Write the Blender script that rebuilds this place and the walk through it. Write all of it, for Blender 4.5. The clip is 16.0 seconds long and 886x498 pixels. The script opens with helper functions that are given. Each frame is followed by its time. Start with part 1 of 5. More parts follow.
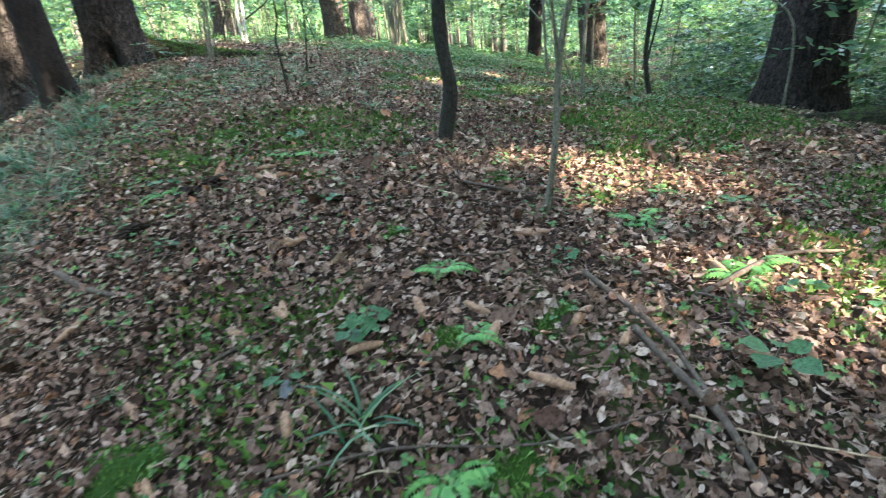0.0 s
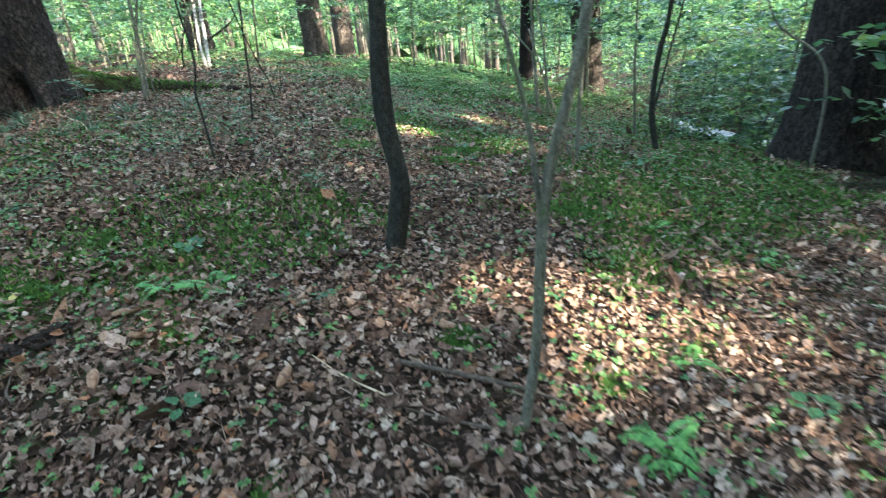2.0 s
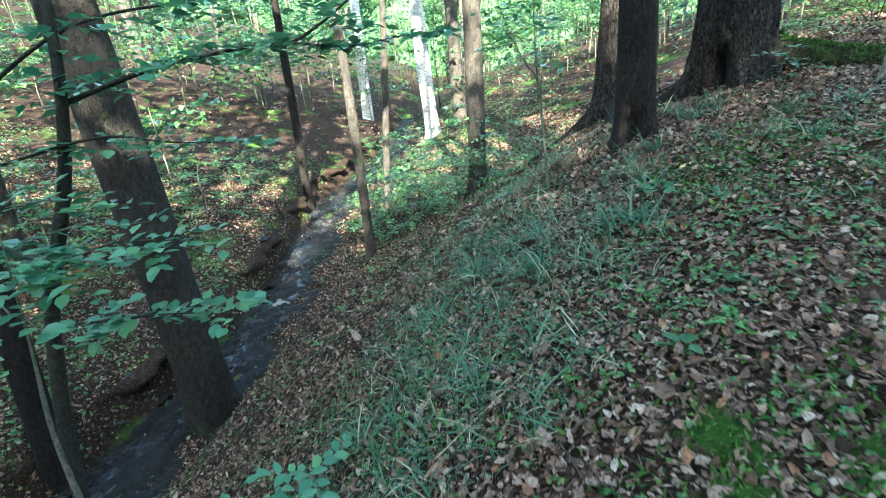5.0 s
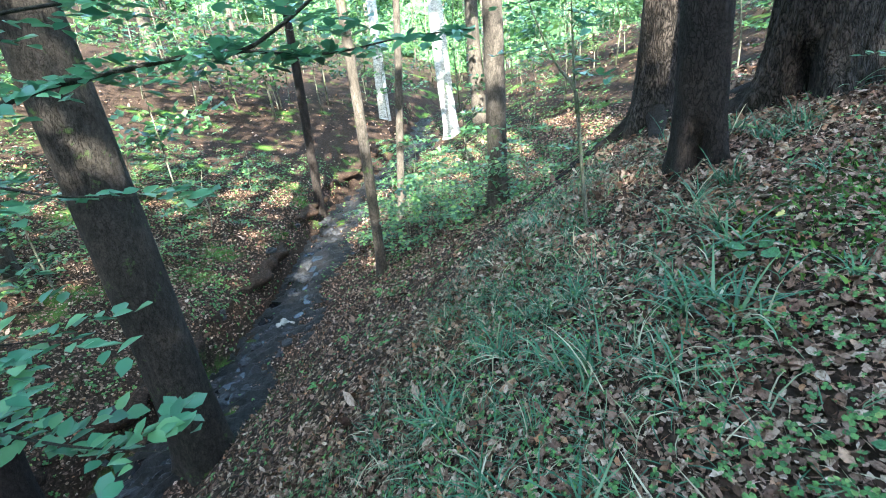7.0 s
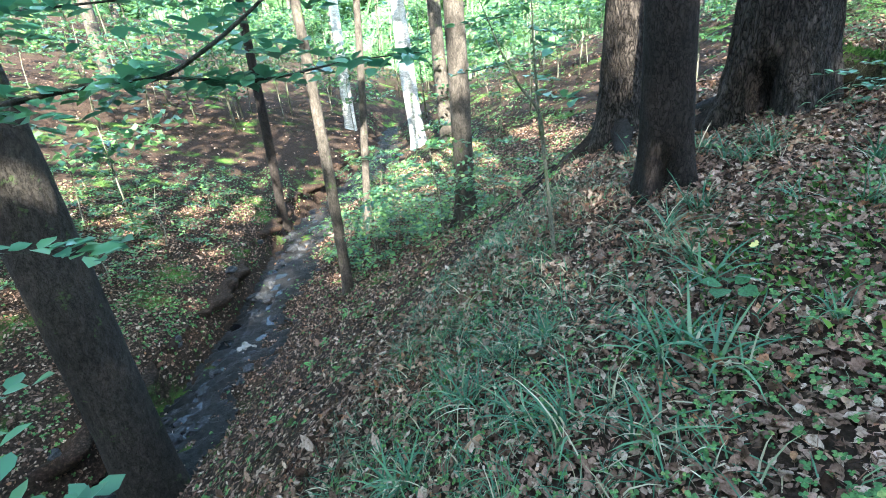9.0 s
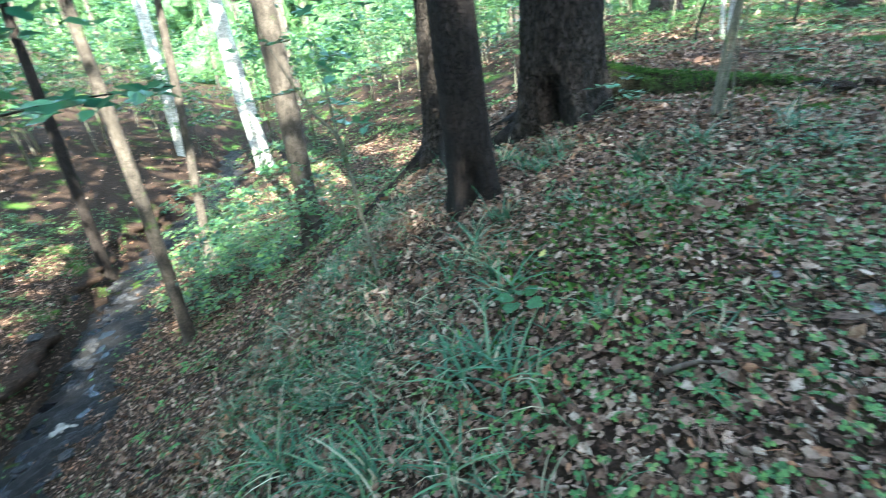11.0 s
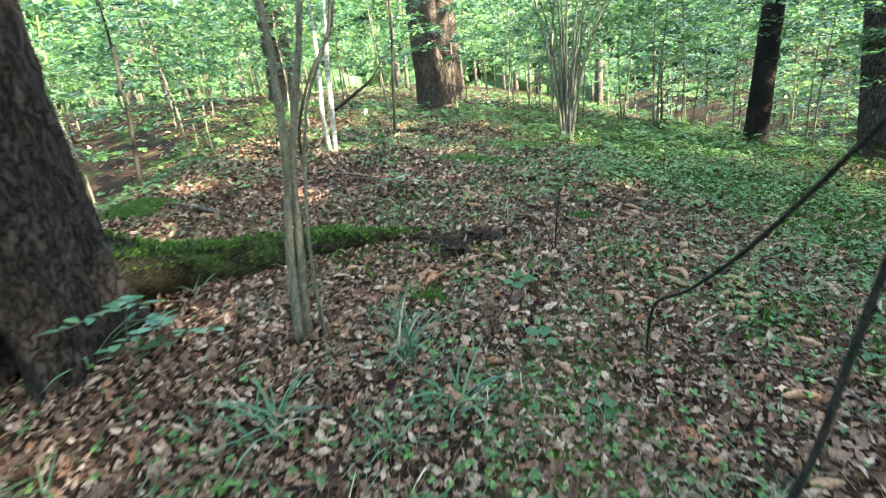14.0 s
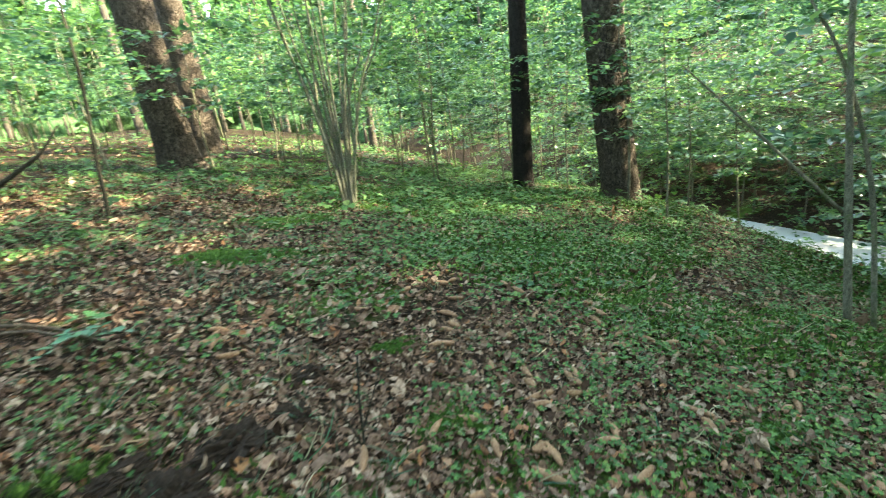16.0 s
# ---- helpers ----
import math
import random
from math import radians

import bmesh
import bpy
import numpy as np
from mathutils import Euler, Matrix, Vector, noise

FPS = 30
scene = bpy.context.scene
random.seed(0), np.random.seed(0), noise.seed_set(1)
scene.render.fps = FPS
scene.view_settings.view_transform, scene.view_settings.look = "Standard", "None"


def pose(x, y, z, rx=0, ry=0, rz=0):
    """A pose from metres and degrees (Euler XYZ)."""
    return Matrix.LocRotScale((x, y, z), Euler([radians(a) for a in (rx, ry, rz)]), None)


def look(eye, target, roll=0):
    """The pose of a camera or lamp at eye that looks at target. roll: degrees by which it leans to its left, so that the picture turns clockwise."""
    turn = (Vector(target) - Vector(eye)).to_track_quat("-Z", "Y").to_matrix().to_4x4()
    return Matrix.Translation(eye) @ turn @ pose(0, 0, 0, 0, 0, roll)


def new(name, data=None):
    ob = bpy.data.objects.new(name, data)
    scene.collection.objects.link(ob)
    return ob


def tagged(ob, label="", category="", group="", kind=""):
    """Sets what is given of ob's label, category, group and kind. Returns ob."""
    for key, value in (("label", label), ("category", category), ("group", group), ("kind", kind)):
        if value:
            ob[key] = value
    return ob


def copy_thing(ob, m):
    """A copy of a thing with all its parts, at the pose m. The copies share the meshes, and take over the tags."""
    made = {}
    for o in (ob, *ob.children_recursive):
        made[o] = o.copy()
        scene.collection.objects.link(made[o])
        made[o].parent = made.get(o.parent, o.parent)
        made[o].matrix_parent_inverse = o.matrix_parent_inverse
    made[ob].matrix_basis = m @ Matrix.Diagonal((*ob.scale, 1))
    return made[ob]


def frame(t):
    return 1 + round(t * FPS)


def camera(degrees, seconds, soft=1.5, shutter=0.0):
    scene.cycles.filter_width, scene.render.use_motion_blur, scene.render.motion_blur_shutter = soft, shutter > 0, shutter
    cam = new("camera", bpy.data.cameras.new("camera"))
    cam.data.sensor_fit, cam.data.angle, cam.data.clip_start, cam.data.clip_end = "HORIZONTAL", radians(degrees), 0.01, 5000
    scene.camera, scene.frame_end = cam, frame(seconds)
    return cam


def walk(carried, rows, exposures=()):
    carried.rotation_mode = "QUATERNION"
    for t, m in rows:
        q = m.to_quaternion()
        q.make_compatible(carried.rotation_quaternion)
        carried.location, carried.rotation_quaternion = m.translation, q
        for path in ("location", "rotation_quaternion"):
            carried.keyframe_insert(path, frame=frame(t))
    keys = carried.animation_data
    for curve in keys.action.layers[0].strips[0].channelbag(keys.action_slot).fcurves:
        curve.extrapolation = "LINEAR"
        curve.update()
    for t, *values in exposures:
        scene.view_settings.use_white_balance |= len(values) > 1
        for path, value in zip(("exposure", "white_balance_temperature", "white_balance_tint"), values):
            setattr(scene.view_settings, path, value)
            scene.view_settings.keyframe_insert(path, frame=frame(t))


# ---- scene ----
# ---- camera ----
cam = camera(87.2, 16.0, soft=1.0, shutter=0.35)
METRES, EYE, TILT, LEAN, TURN = 9.0, 1.2, -21.5, 5.0, 0.0
ROWS = [
    (0.0, 0.0, 0.0, 0.0, 0.0, 0.0, -0.0),
    (0.5, 0.0165, 0.0226, 0.0141, -4.88, 0.11, 1.59),
    (1.0, 0.0357, 0.0456, 0.0353, -5.74, -0.93, 1.6),
    (1.5, 0.0387, 0.0789, 0.0589, -4.58, -0.11, 0.86),
    (2.0, 0.0292, 0.1042, 0.0917, -0.77, 0.65, -0.23),
    (2.5, 0.0135, 0.1353, 0.107, 7.7, 0.1, -3.47),
    (3.0, -0.01, 0.1545, 0.1247, 18.53, -1.33, -7.52),
    (3.5, -0.0513, 0.1672, 0.1286, 29.85, -4.14, -12.18),
    (4.0, -0.095, 0.1693, 0.1352, 42.7, -8.18, -15.29),
    (4.5, -0.1331, 0.1852, 0.1428, 53.87, -11.99, -16.91),
    (5.0, -0.1689, 0.2032, 0.1542, 60.33, -14.99, -16.55),
    (7.5, -0.2685, 0.2605, 0.1815, 62.85, -16.16, -16.23),
    (8.0, -0.2763, 0.2655, 0.1875, 61.15, -15.32, -16.06),
    (10.5, -0.2799, 0.2915, 0.1965, 50.74, -11.38, -13.74),
    (11.0, -0.2684, 0.3097, 0.2088, 41.77, -8.68, -11.42),
    (11.5, -0.259, 0.3277, 0.2186, 28.87, -5.38, -8.0),
    (12.0, -0.2615, 0.3612, 0.2364, 14.89, -2.42, -4.16),
    (12.5, -0.2644, 0.3923, 0.2544, 9.76, -0.35, -2.8),
    (13.0, -0.2631, 0.4305, 0.2874, 8.27, 0.85, -2.16),
    (13.5, -0.2734, 0.4735, 0.3137, 7.0, 2.09, -1.75),
    (14.0, -0.2881, 0.5201, 0.3421, 4.18, 3.03, -0.7),
    (14.5, -0.2908, 0.5603, 0.3728, -0.9, 3.64, 1.31),
    (15.0, -0.2906, 0.5895, 0.39, -7.08, 4.54, 4.0),
    (15.5, -0.2854, 0.6124, 0.4057, -13.23, 5.76, 6.9),
    (16.0, -0.2607, 0.6473, 0.4252, -19.92, 5.44, 9.88),
]
walk(cam, [(t, pose(0, 0, EYE, TILT, LEAN, TURN) @ pose(METRES * x, METRES * y, METRES * z, 90 + pitch, roll, yaw)) for t, x, y, z, yaw, pitch, roll in ROWS],
     exposures=[(0.0, 4.68, 7200, 11), (2.0, 4.5, 6900, 6), (3.5, 4.4, 6600, 3), (5.0, 4.42, 6250, -1), (7.5, 4.6, 6200, 4), (10.5, 4.55, 6200, 2), (12.0, 4.5, 6300, -3), (13.5, 4.65, 7100, 3), (14.5, 4.42, 8000, 6), (16.0, 4.28, 8700, -5)])

# ---- sky and sun ----
SUN_EL, SUN_AZ = 34.0, 112.0   # degrees; azimuth clockwise from +y
world = bpy.data.worlds.new("sky")
scene.world = world
world.use_nodes = True
wn, wl = world.node_tree.nodes, world.node_tree.links
sky = wn.new("ShaderNodeTexSky")
sky.sky_type, sky.sun_disc = "NISHITA", False
sky.sun_elevation, sky.sun_rotation = radians(SUN_EL), radians(SUN_AZ)
wl.new(sky.outputs["Color"], wn["Background"].inputs["Color"])
wn["Background"].inputs["Strength"].default_value = 0.15
SUN_TO = Vector((math.sin(radians(SUN_AZ)) * math.cos(radians(SUN_EL)), math.cos(radians(SUN_AZ)) * math.cos(radians(SUN_EL)), math.sin(radians(SUN_EL))))
sun = new("sun", bpy.data.lights.new("sun", "SUN"))
sun.data.energy, sun.data.angle, sun.data.color = 3.2, radians(0.8), (1.0, 0.95, 0.86)
sun.matrix_world = look((0, 0, 40), tuple(Vector((0, 0, 40)) - SUN_TO))

# ---- materials ----


def material(name, rough=0.8):
    m = bpy.data.materials.new(name)
    m.use_nodes = True
    n = m.node_tree.nodes
    n["Principled BSDF"].inputs["Roughness"].default_value = rough
    n["Principled BSDF"].inputs["Specular IOR Level"].default_value = 0.15
    return m, n, m.node_tree.links, n["Principled BSDF"]


def coords(n, l, stretch=(1, 1, 1)):
    tc, mp = n.new("ShaderNodeTexCoord"), n.new("ShaderNodeMapping")
    mp.inputs["Scale"].default_value = stretch
    l.new(tc.outputs["Object"], mp.inputs["Vector"])
    return mp.outputs["Vector"]


def noise_tex(n, l, vec, scale, detail=4.0, rough=0.6):
    t = n.new("ShaderNodeTexNoise")
    t.inputs["Scale"].default_value, t.inputs["Detail"].default_value, t.inputs["Roughness"].default_value = scale, detail, rough
    l.new(vec, t.inputs["Vector"])
    return t.outputs["Fac"]


def ramp(n, l, fac, stops):
    r = n.new("ShaderNodeValToRGB")
    e = r.color_ramp.elements
    while len(e) < len(stops):
        e.new(0.5)
    for k, (p, c) in zip(e, stops):
        k.position, k.color = p, (*c, 1)
    l.new(fac, r.inputs["Fac"])
    return r.outputs["Color"]


def mix(n, l, fac, a, b, blend="MIX"):
    m = n.new("ShaderNodeMix")
    m.data_type, m.blend_type = "RGBA", blend
    for v, i in ((fac, 0), (a, 6), (b, 7)):
        if hasattr(v, "links"):
            l.new(v, m.inputs[i])
        else:
            m.inputs[i].default_value = v if i == 0 else (*v, 1)
    return m.outputs[2]


def bump(n, l, bsdf, fac, strength, distance):
    b = n.new("ShaderNodeBump")
    b.inputs["Strength"].default_value, b.inputs["Distance"].default_value = strength, distance
    l.new(fac, b.inputs["Height"])
    l.new(b.outputs["Normal"], bsdf.inputs["Normal"])


def make_ground():
    m, n, l, b = material("forest_soil", 0.95)
    b.inputs["Specular IOR Level"].default_value = 0.08
    v = coords(n, l)
    humus = ramp(n, l, noise_tex(n, l, v, 22, 8, 0.7), [(0.3, (0.007, 0.0045, 0.003)), (0.52, (0.024, 0.015, 0.0105)), (0.78, (0.1, 0.063, 0.045))])
    moss = ramp(n, l, noise_tex(n, l, v, 60, 5), [(0.3, (0.018, 0.04, 0.008)), (0.7, (0.075, 0.14, 0.025))])
    mask = ramp(n, l, noise_tex(n, l, v, 0.8, 6, 0.65), [(0.56, (0, 0, 0)), (0.66, (1, 1, 1))])
    l.new(mix(n, l, mask, humus, moss), b.inputs["Base Color"])
    bump(n, l, b, noise_tex(n, l, v, 45, 8, 0.75), 1.0, 0.03)
    return m


def make_leaf(name, stops, rough=0.5, through_light=0.35, single=False, spots=True, gloss=0.25, drift=False):
    m, n, l, b = material(name, rough)
    b.inputs["Specular IOR Level"].default_value = gloss
    g = n.new("ShaderNodeObjectInfo" if single else "ShaderNodeNewGeometry")
    colour = ramp(n, l, g.outputs["Random" if single else "Random Per Island"], stops)
    if spots:
        v = coords(n, l)
        f = ramp(n, l, noise_tex(n, l, v, 55, 6, 0.75), [(0.34, (0.26, 0.23, 0.2)), (0.5, (0.85, 0.84, 0.82)), (0.68, (1.2, 1.2, 1.2))])
        colour = mix(n, l, 1.0, colour, f, "MULTIPLY")
        bump(n, l, b, noise_tex(n, l, v, 90, 3, 0.6), 0.6, 0.006)
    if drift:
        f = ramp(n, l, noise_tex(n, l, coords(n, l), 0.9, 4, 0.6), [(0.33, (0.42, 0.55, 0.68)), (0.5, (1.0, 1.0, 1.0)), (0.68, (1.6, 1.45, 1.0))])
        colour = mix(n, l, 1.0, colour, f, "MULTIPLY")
    l.new(colour, b.inputs["Base Color"])
    if through_light:
        t = n.new("ShaderNodeBsdfTranslucent")
        l.new(colour, t.inputs["Color"])
        s = n.new("ShaderNodeMixShader")
        s.inputs["Fac"].default_value = through_light
        l.new(b.outputs["BSDF"], s.inputs[1])
        l.new(t.outputs["BSDF"], s.inputs[2])
        l.new(s.outputs["Shader"], n["Material Output"].inputs["Surface"])
    return m


def make_bark(name, dark, mid, light, stretch, scale, depth, moss=0.0):
    """Bark of ragged plates between furrows that run up the trunk."""
    m, n, l, b = material(name, 0.9)
    b.inputs["Specular IOR Level"].default_value = 0.1
    v = coords(n, l, stretch)
    wander = n.new("ShaderNodeTexNoise")
    wander.inputs["Scale"].default_value, wander.inputs["Detail"].default_value = scale * 0.5, 5
    l.new(v, wander.inputs["Vector"])
    push = n.new("ShaderNodeVectorMath")
    push.operation = "MULTIPLY_ADD"
    l.new(wander.outputs["Color"], push.inputs[0])
    push.inputs[1].default_value = (6.0 / scale,) * 3
    l.new(v, push.inputs[2])
    furrow = n.new("ShaderNodeTexVoronoi")
    furrow.feature = "DISTANCE_TO_EDGE"
    furrow.inputs["Scale"].default_value = scale
    l.new(push.outputs["Vector"], furrow.inputs["Vector"])
    wide = 0.12 if depth > 0.015 else 0.05
    plate = ramp(n, l, furrow.outputs["Distance"], [(0.0, (0, 0, 0)), (wide * 0.4, (0.45, 0.45, 0.45)), (wide * 2, (1, 1, 1))])
    fine = noise_tex(n, l, v, scale * 4, 8, 0.75)
    flake = ramp(n, l, noise_tex(n, l, v, scale * 0.9, 6, 0.7), [(0.38, (0.45, 0.45, 0.45)), (0.6, (1, 1, 1))])
    colour = mix(n, l, plate, dark, ramp(n, l, fine, [(0.32, mid), (0.7, light)]))
    colour = mix(n, l, 0.9, colour, flake, "MULTIPLY")
    big = ramp(n, l, noise_tex(n, l, coords(n, l), 1.7, 4), [(0.35, (0.62, 0.62, 0.62)), (0.65, (1, 1, 1))])
    colour = mix(n, l, 0.8, colour, big, "MULTIPLY")
    if moss:
        mask = ramp(n, l, noise_tex(n, l, coords(n, l), 4.0, 6, 0.7), [(0.62 - moss * 0.3, (0, 0, 0)), (0.72 - moss * 0.3, (1, 1, 1))])
        colour = mix(n, l, mask, colour, (0.05, 0.085, 0.022))
    l.new(colour, b.inputs["Base Color"])
    bump(n, l, b, mix(n, l, 0.3, plate, fine), 1.0, depth)
    return m


def make_plain(name, a, c, scale, rough, depth=0.004, metal=0.0):
    m, n, l, b = material(name, rough)
    b.inputs["Specular IOR Level"].default_value = 0.1 if rough > 0.5 else 0.4
    v = coords(n, l)
    l.new(ramp(n, l, noise_tex(n, l, v, scale, 6, 0.7), [(0.3, a), (0.7, c)]), b.inputs["Base Color"])
    bump(n, l, b, noise_tex(n, l, v, scale * 2.5, 6, 0.7), 0.8, depth)
    return m


SOIL = make_ground()
DEAD = [(0.0, (0.025, 0.015, 0.011)), (0.12, (0.085, 0.048, 0.034)), (0.28, (0.19, 0.115, 0.083)), (0.4, (0.042, 0.025, 0.018)), (0.54, (0.27, 0.175, 0.132)), (0.68, (0.125, 0.072, 0.05)), (0.8, (0.35, 0.245, 0.19)), (0.9, (0.39, 0.295, 0.23)), (0.95, (0.3, 0.14, 0.075)), (1.0, (0.15, 0.09, 0.064))]
LITTER = make_leaf("dead_beech_leaf", DEAD, 0.7, 0.1, gloss=0.05)
LITTER_ONE = make_leaf("dead_beech_leaf_single", DEAD, 0.6, 0.12, single=True, gloss=0.05)
HERB = make_leaf("herb_leaf", [(0.0, (0.022, 0.075, 0.028)), (0.5, (0.04, 0.12, 0.042)), (1.0, (0.08, 0.18, 0.055))], 0.45, 0.3)
SORREL = make_leaf("sorrel_leaf", [(0.0, (0.035, 0.1, 0.03)), (0.5, (0.06, 0.15, 0.04)), (0.9, (0.11, 0.21, 0.055)), (1.0, (0.18, 0.24, 0.07))], 0.5, 0.3)
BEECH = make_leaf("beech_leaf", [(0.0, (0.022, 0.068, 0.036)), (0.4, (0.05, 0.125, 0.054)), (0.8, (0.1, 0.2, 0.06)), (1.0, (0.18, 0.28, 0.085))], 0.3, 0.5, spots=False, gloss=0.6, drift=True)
BEECH_NEAR = make_leaf("shaded_beech_leaf", [(0.0, (0.03, 0.11, 0.06)), (0.5, (0.055, 0.16, 0.08)), (1.0, (0.1, 0.22, 0.09))], 0.35, 0.35, spots=False, gloss=0.45)
CANOPY = make_leaf("canopy_leaf", [(0.0, (0.04, 0.10, 0.03)), (1.0, (0.10, 0.22, 0.05))], 0.5, 0.4, spots=False)
GRASS = make_leaf("sedge_blade", [(0.0, (0.022, 0.075, 0.04)), (0.5, (0.045, 0.12, 0.062)), (0.72, (0.085, 0.165, 0.08)), (0.86, (0.26, 0.21, 0.13)), (1.0, (0.4, 0.35, 0.24))], 0.4, 0.3, spots=False)
MOSS = make_leaf("moss", [(0.0, (0.016, 0.045, 0.007)), (0.6, (0.05, 0.11, 0.018)), (1.0, (0.11, 0.19, 0.038))], 0.9, 0.15, spots=False)
FERN = make_leaf("fern_frond", [(0.0, (0.05, 0.16, 0.04)), (1.0, (0.12, 0.28, 0.07))], 0.5, 0.35, spots=False)
BARK_SPRUCE = make_bark("spruce_bark", (0.005, 0.004, 0.0035), (0.024, 0.019, 0.016), (0.1, 0.08, 0.066), (1, 1, 0.34), 20, 0.03)
BARK_DARK = make_bark("dark_bark", (0.005, 0.004, 0.0036), (0.013, 0.01, 0.0085), (0.045, 0.035, 0.03), (1, 1, 0.5), 26, 0.012)
BARK_BEECH = make_bark("beech_bark", (0.034, 0.028, 0.022), (0.04, 0.033, 0.027), (0.12, 0.1, 0.082), (1, 1, 0.5), 11, 0.004, 0.06)
BARK_BROWN = make_bark("brown_bark", (0.02, 0.015, 0.012), (0.075, 0.056, 0.044), (0.2, 0.158, 0.128), (1, 1, 0.38), 18, 0.03)
BARK_BROOK = make_bark("brookside_bark", (0.014, 0.0115, 0.0095), (0.022, 0.018, 0.0145), (0.07, 0.059, 0.049), (1, 1, 0.5), 20, 0.012, 0.05)
BARK_BIRCH = make_bark("birch_bark", (0.12, 0.11, 0.10), (0.5, 0.47, 0.42), (0.72, 0.69, 0.63), (1, 1, 3.0), 5, 0.004)
BARK_SAP = make_bark("sapling_bark", (0.06, 0.055, 0.04), (0.12, 0.11, 0.08), (0.28, 0.27, 0.2), (1, 1, 0.35), 60, 0.002, 0.3)
BARK_SAP_DARK = make_bark("dark_sapling_bark", (0.007, 0.007, 0.006), (0.018, 0.017, 0.013), (0.075, 0.072, 0.055), (1, 1, 0.5), 50, 0.003)
TWIG = make_plain("dead_twig", (0.025, 0.017, 0.013), (0.12, 0.09, 0.068), 30, 0.9)
PALE_WOOD = make_plain("pale_dead_wood", (0.22, 0.15, 0.09), (0.5, 0.37, 0.23), 30, 0.8)
CONE = make_plain("cone_scale", (0.12, 0.06, 0.034), (0.33, 0.195, 0.12), 60, 0.55)
MUD = make_plain("wet_mud", (0.003, 0.003, 0.003), (0.026, 0.023, 0.021), 12, 0.6, 0.06)
STONE = make_plain("wet_stone", (0.006, 0.006, 0.007), (0.045, 0.044, 0.046), 14, 0.55, 0.015)
CLOD = make_plain("peaty_clod", (0.008, 0.006, 0.005), (0.045, 0.03, 0.022), 35, 0.95, 0.02)
ROAD = make_plain("road_surface", (0.32, 0.31, 0.31), (0.45, 0.44, 0.44), 30, 0.85)
YELLOW = make_plain("yellow_leaf_blade", (0.3, 0.24, 0.06), (0.42, 0.34, 0.1), 30, 0.5)
# near-black greens paint in the shaded gaps of the far wood
FAR_GREEN = make_plain("shaded_far_foliage", (0.008, 0.02, 0.009), (0.1, 0.2, 0.08), 0.9, 0.9, 0.5)
m_, n_, l_, WATER_B = material("brook_water", 0.22)
WATER = m_
WATER_B.inputs["Base Color"].default_value = (0.006, 0.006, 0.007, 1)
WATER_B.inputs["Specular IOR Level"].default_value = 0.3
bump(n_, l_, WATER_B, noise_tex(n_, l_, coords(n_, l_), 14, 4), 0.4, 0.02)

# ---- the lie of the land ----


def smoothmin(a, b, k):
    h = np.clip(0.5 + 0.5 * (b - a) / k, 0, 1)
    return b + (a - b) * h - k * h * (1 - h)


def stream_frame(x, y):
    """Distance along the brook (upstream positive) and across it (right bank positive)."""
    rx, ry = x + 8.9, y - 0.9
    s = -0.83 * rx + 0.56 * ry
    d = 0.56 * rx + 0.83 * ry - 0.35 * np.sin(s * 0.45 + 0.4) + 0.1
    return s, d


def height(x, y):
    x, y = np.asarray(x, float), np.asarray(y, float)
    s, d = stream_frame(x, y)
    bed = -2.78 + 0.085 * np.clip(s, -6, 30)
    # spur with a rounded crest
    px = -12 + np.logaddexp(0, (x + 12) / 2.0) * 2.0
    px = 9 - np.logaddexp(0, (9 - px) / 1.5) * 1.5
    py = 18 - np.logaddexp(0, (18 - y) / 3.0) * 3.0
    py = -3 + np.logaddexp(0, (py + 3) / 1.0) * 1.0
    plateau = -0.0108 - 0.094 * px + 0.1955 * py - 0.0047 * px * px - 0.0058 * px * py - 0.0058 * py * py
    plateau = plateau - 0.5 * np.exp(-((x - 4.0) ** 2 + (y - 9.8) ** 2) / 5.1) + 0.15 * np.exp(-(x ** 2 + (y - 0.3) ** 2) / 4.0)
    plateau = plateau + 0.03 * np.clip(y - 18, 0, 40)
    # bank towards the road and the far side of it
    road_x = 7.6 + 0.02 * y
    fall = np.clip((x - 4.9) / 1.4, 0, 1)
    plateau = plateau * (1 - fall * fall * (3 - 2 * fall)) + (-1.0) * fall * fall * (3 - 2 * fall)
    plateau = plateau + 0.28 * np.clip(x - road_x - 1.6, 0, 30) ** 0.95
    k = 0.38 + 0.28 / (1 + np.exp((s - 3.9) / 0.7)) + 0.13 / (1 + np.exp((s - 0.3) / 0.7))
    right = bed + k * np.clip(d - 0.9, 0, None) + 0.1 * np.clip(-s - 3, 0, 6)
    q = np.clip(-d - 0.45, 0, None)
    left = bed + 0.62 * (1 - np.exp(-q / 0.22)) + 0.36 * q
    left = np.where(q > 24, bed + 0.62 + 0.36 * 24 + 0.1 * (q - 24), left)
    z = np.where(d > 0, smoothmin(right, plateau, 1.15), left)
    return z


def surface(x, y):
    """The ground with its small humps and hollows."""
    x, y = np.asarray(x, float), np.asarray(y, float)
    b = 0.035 * np.sin(1.9 * x + 1.3 * np.sin(1.3 * y)) * np.sin(1.7 * y + 0.8 * np.sin(2.1 * x))
    b = b + 0.016 * np.sin(5.3 * x + 2 * np.sin(3.1 * y) + 1) * np.sin(4.7 * y + 1.6 * np.sin(4.1 * x))
    b = b + 0.008 * np.sin(13.1 * x + 2.2 * np.sin(7.3 * y)) * np.sin(11.9 * y + 2 * np.sin(9.7 * x))
    return height(x, y) + b


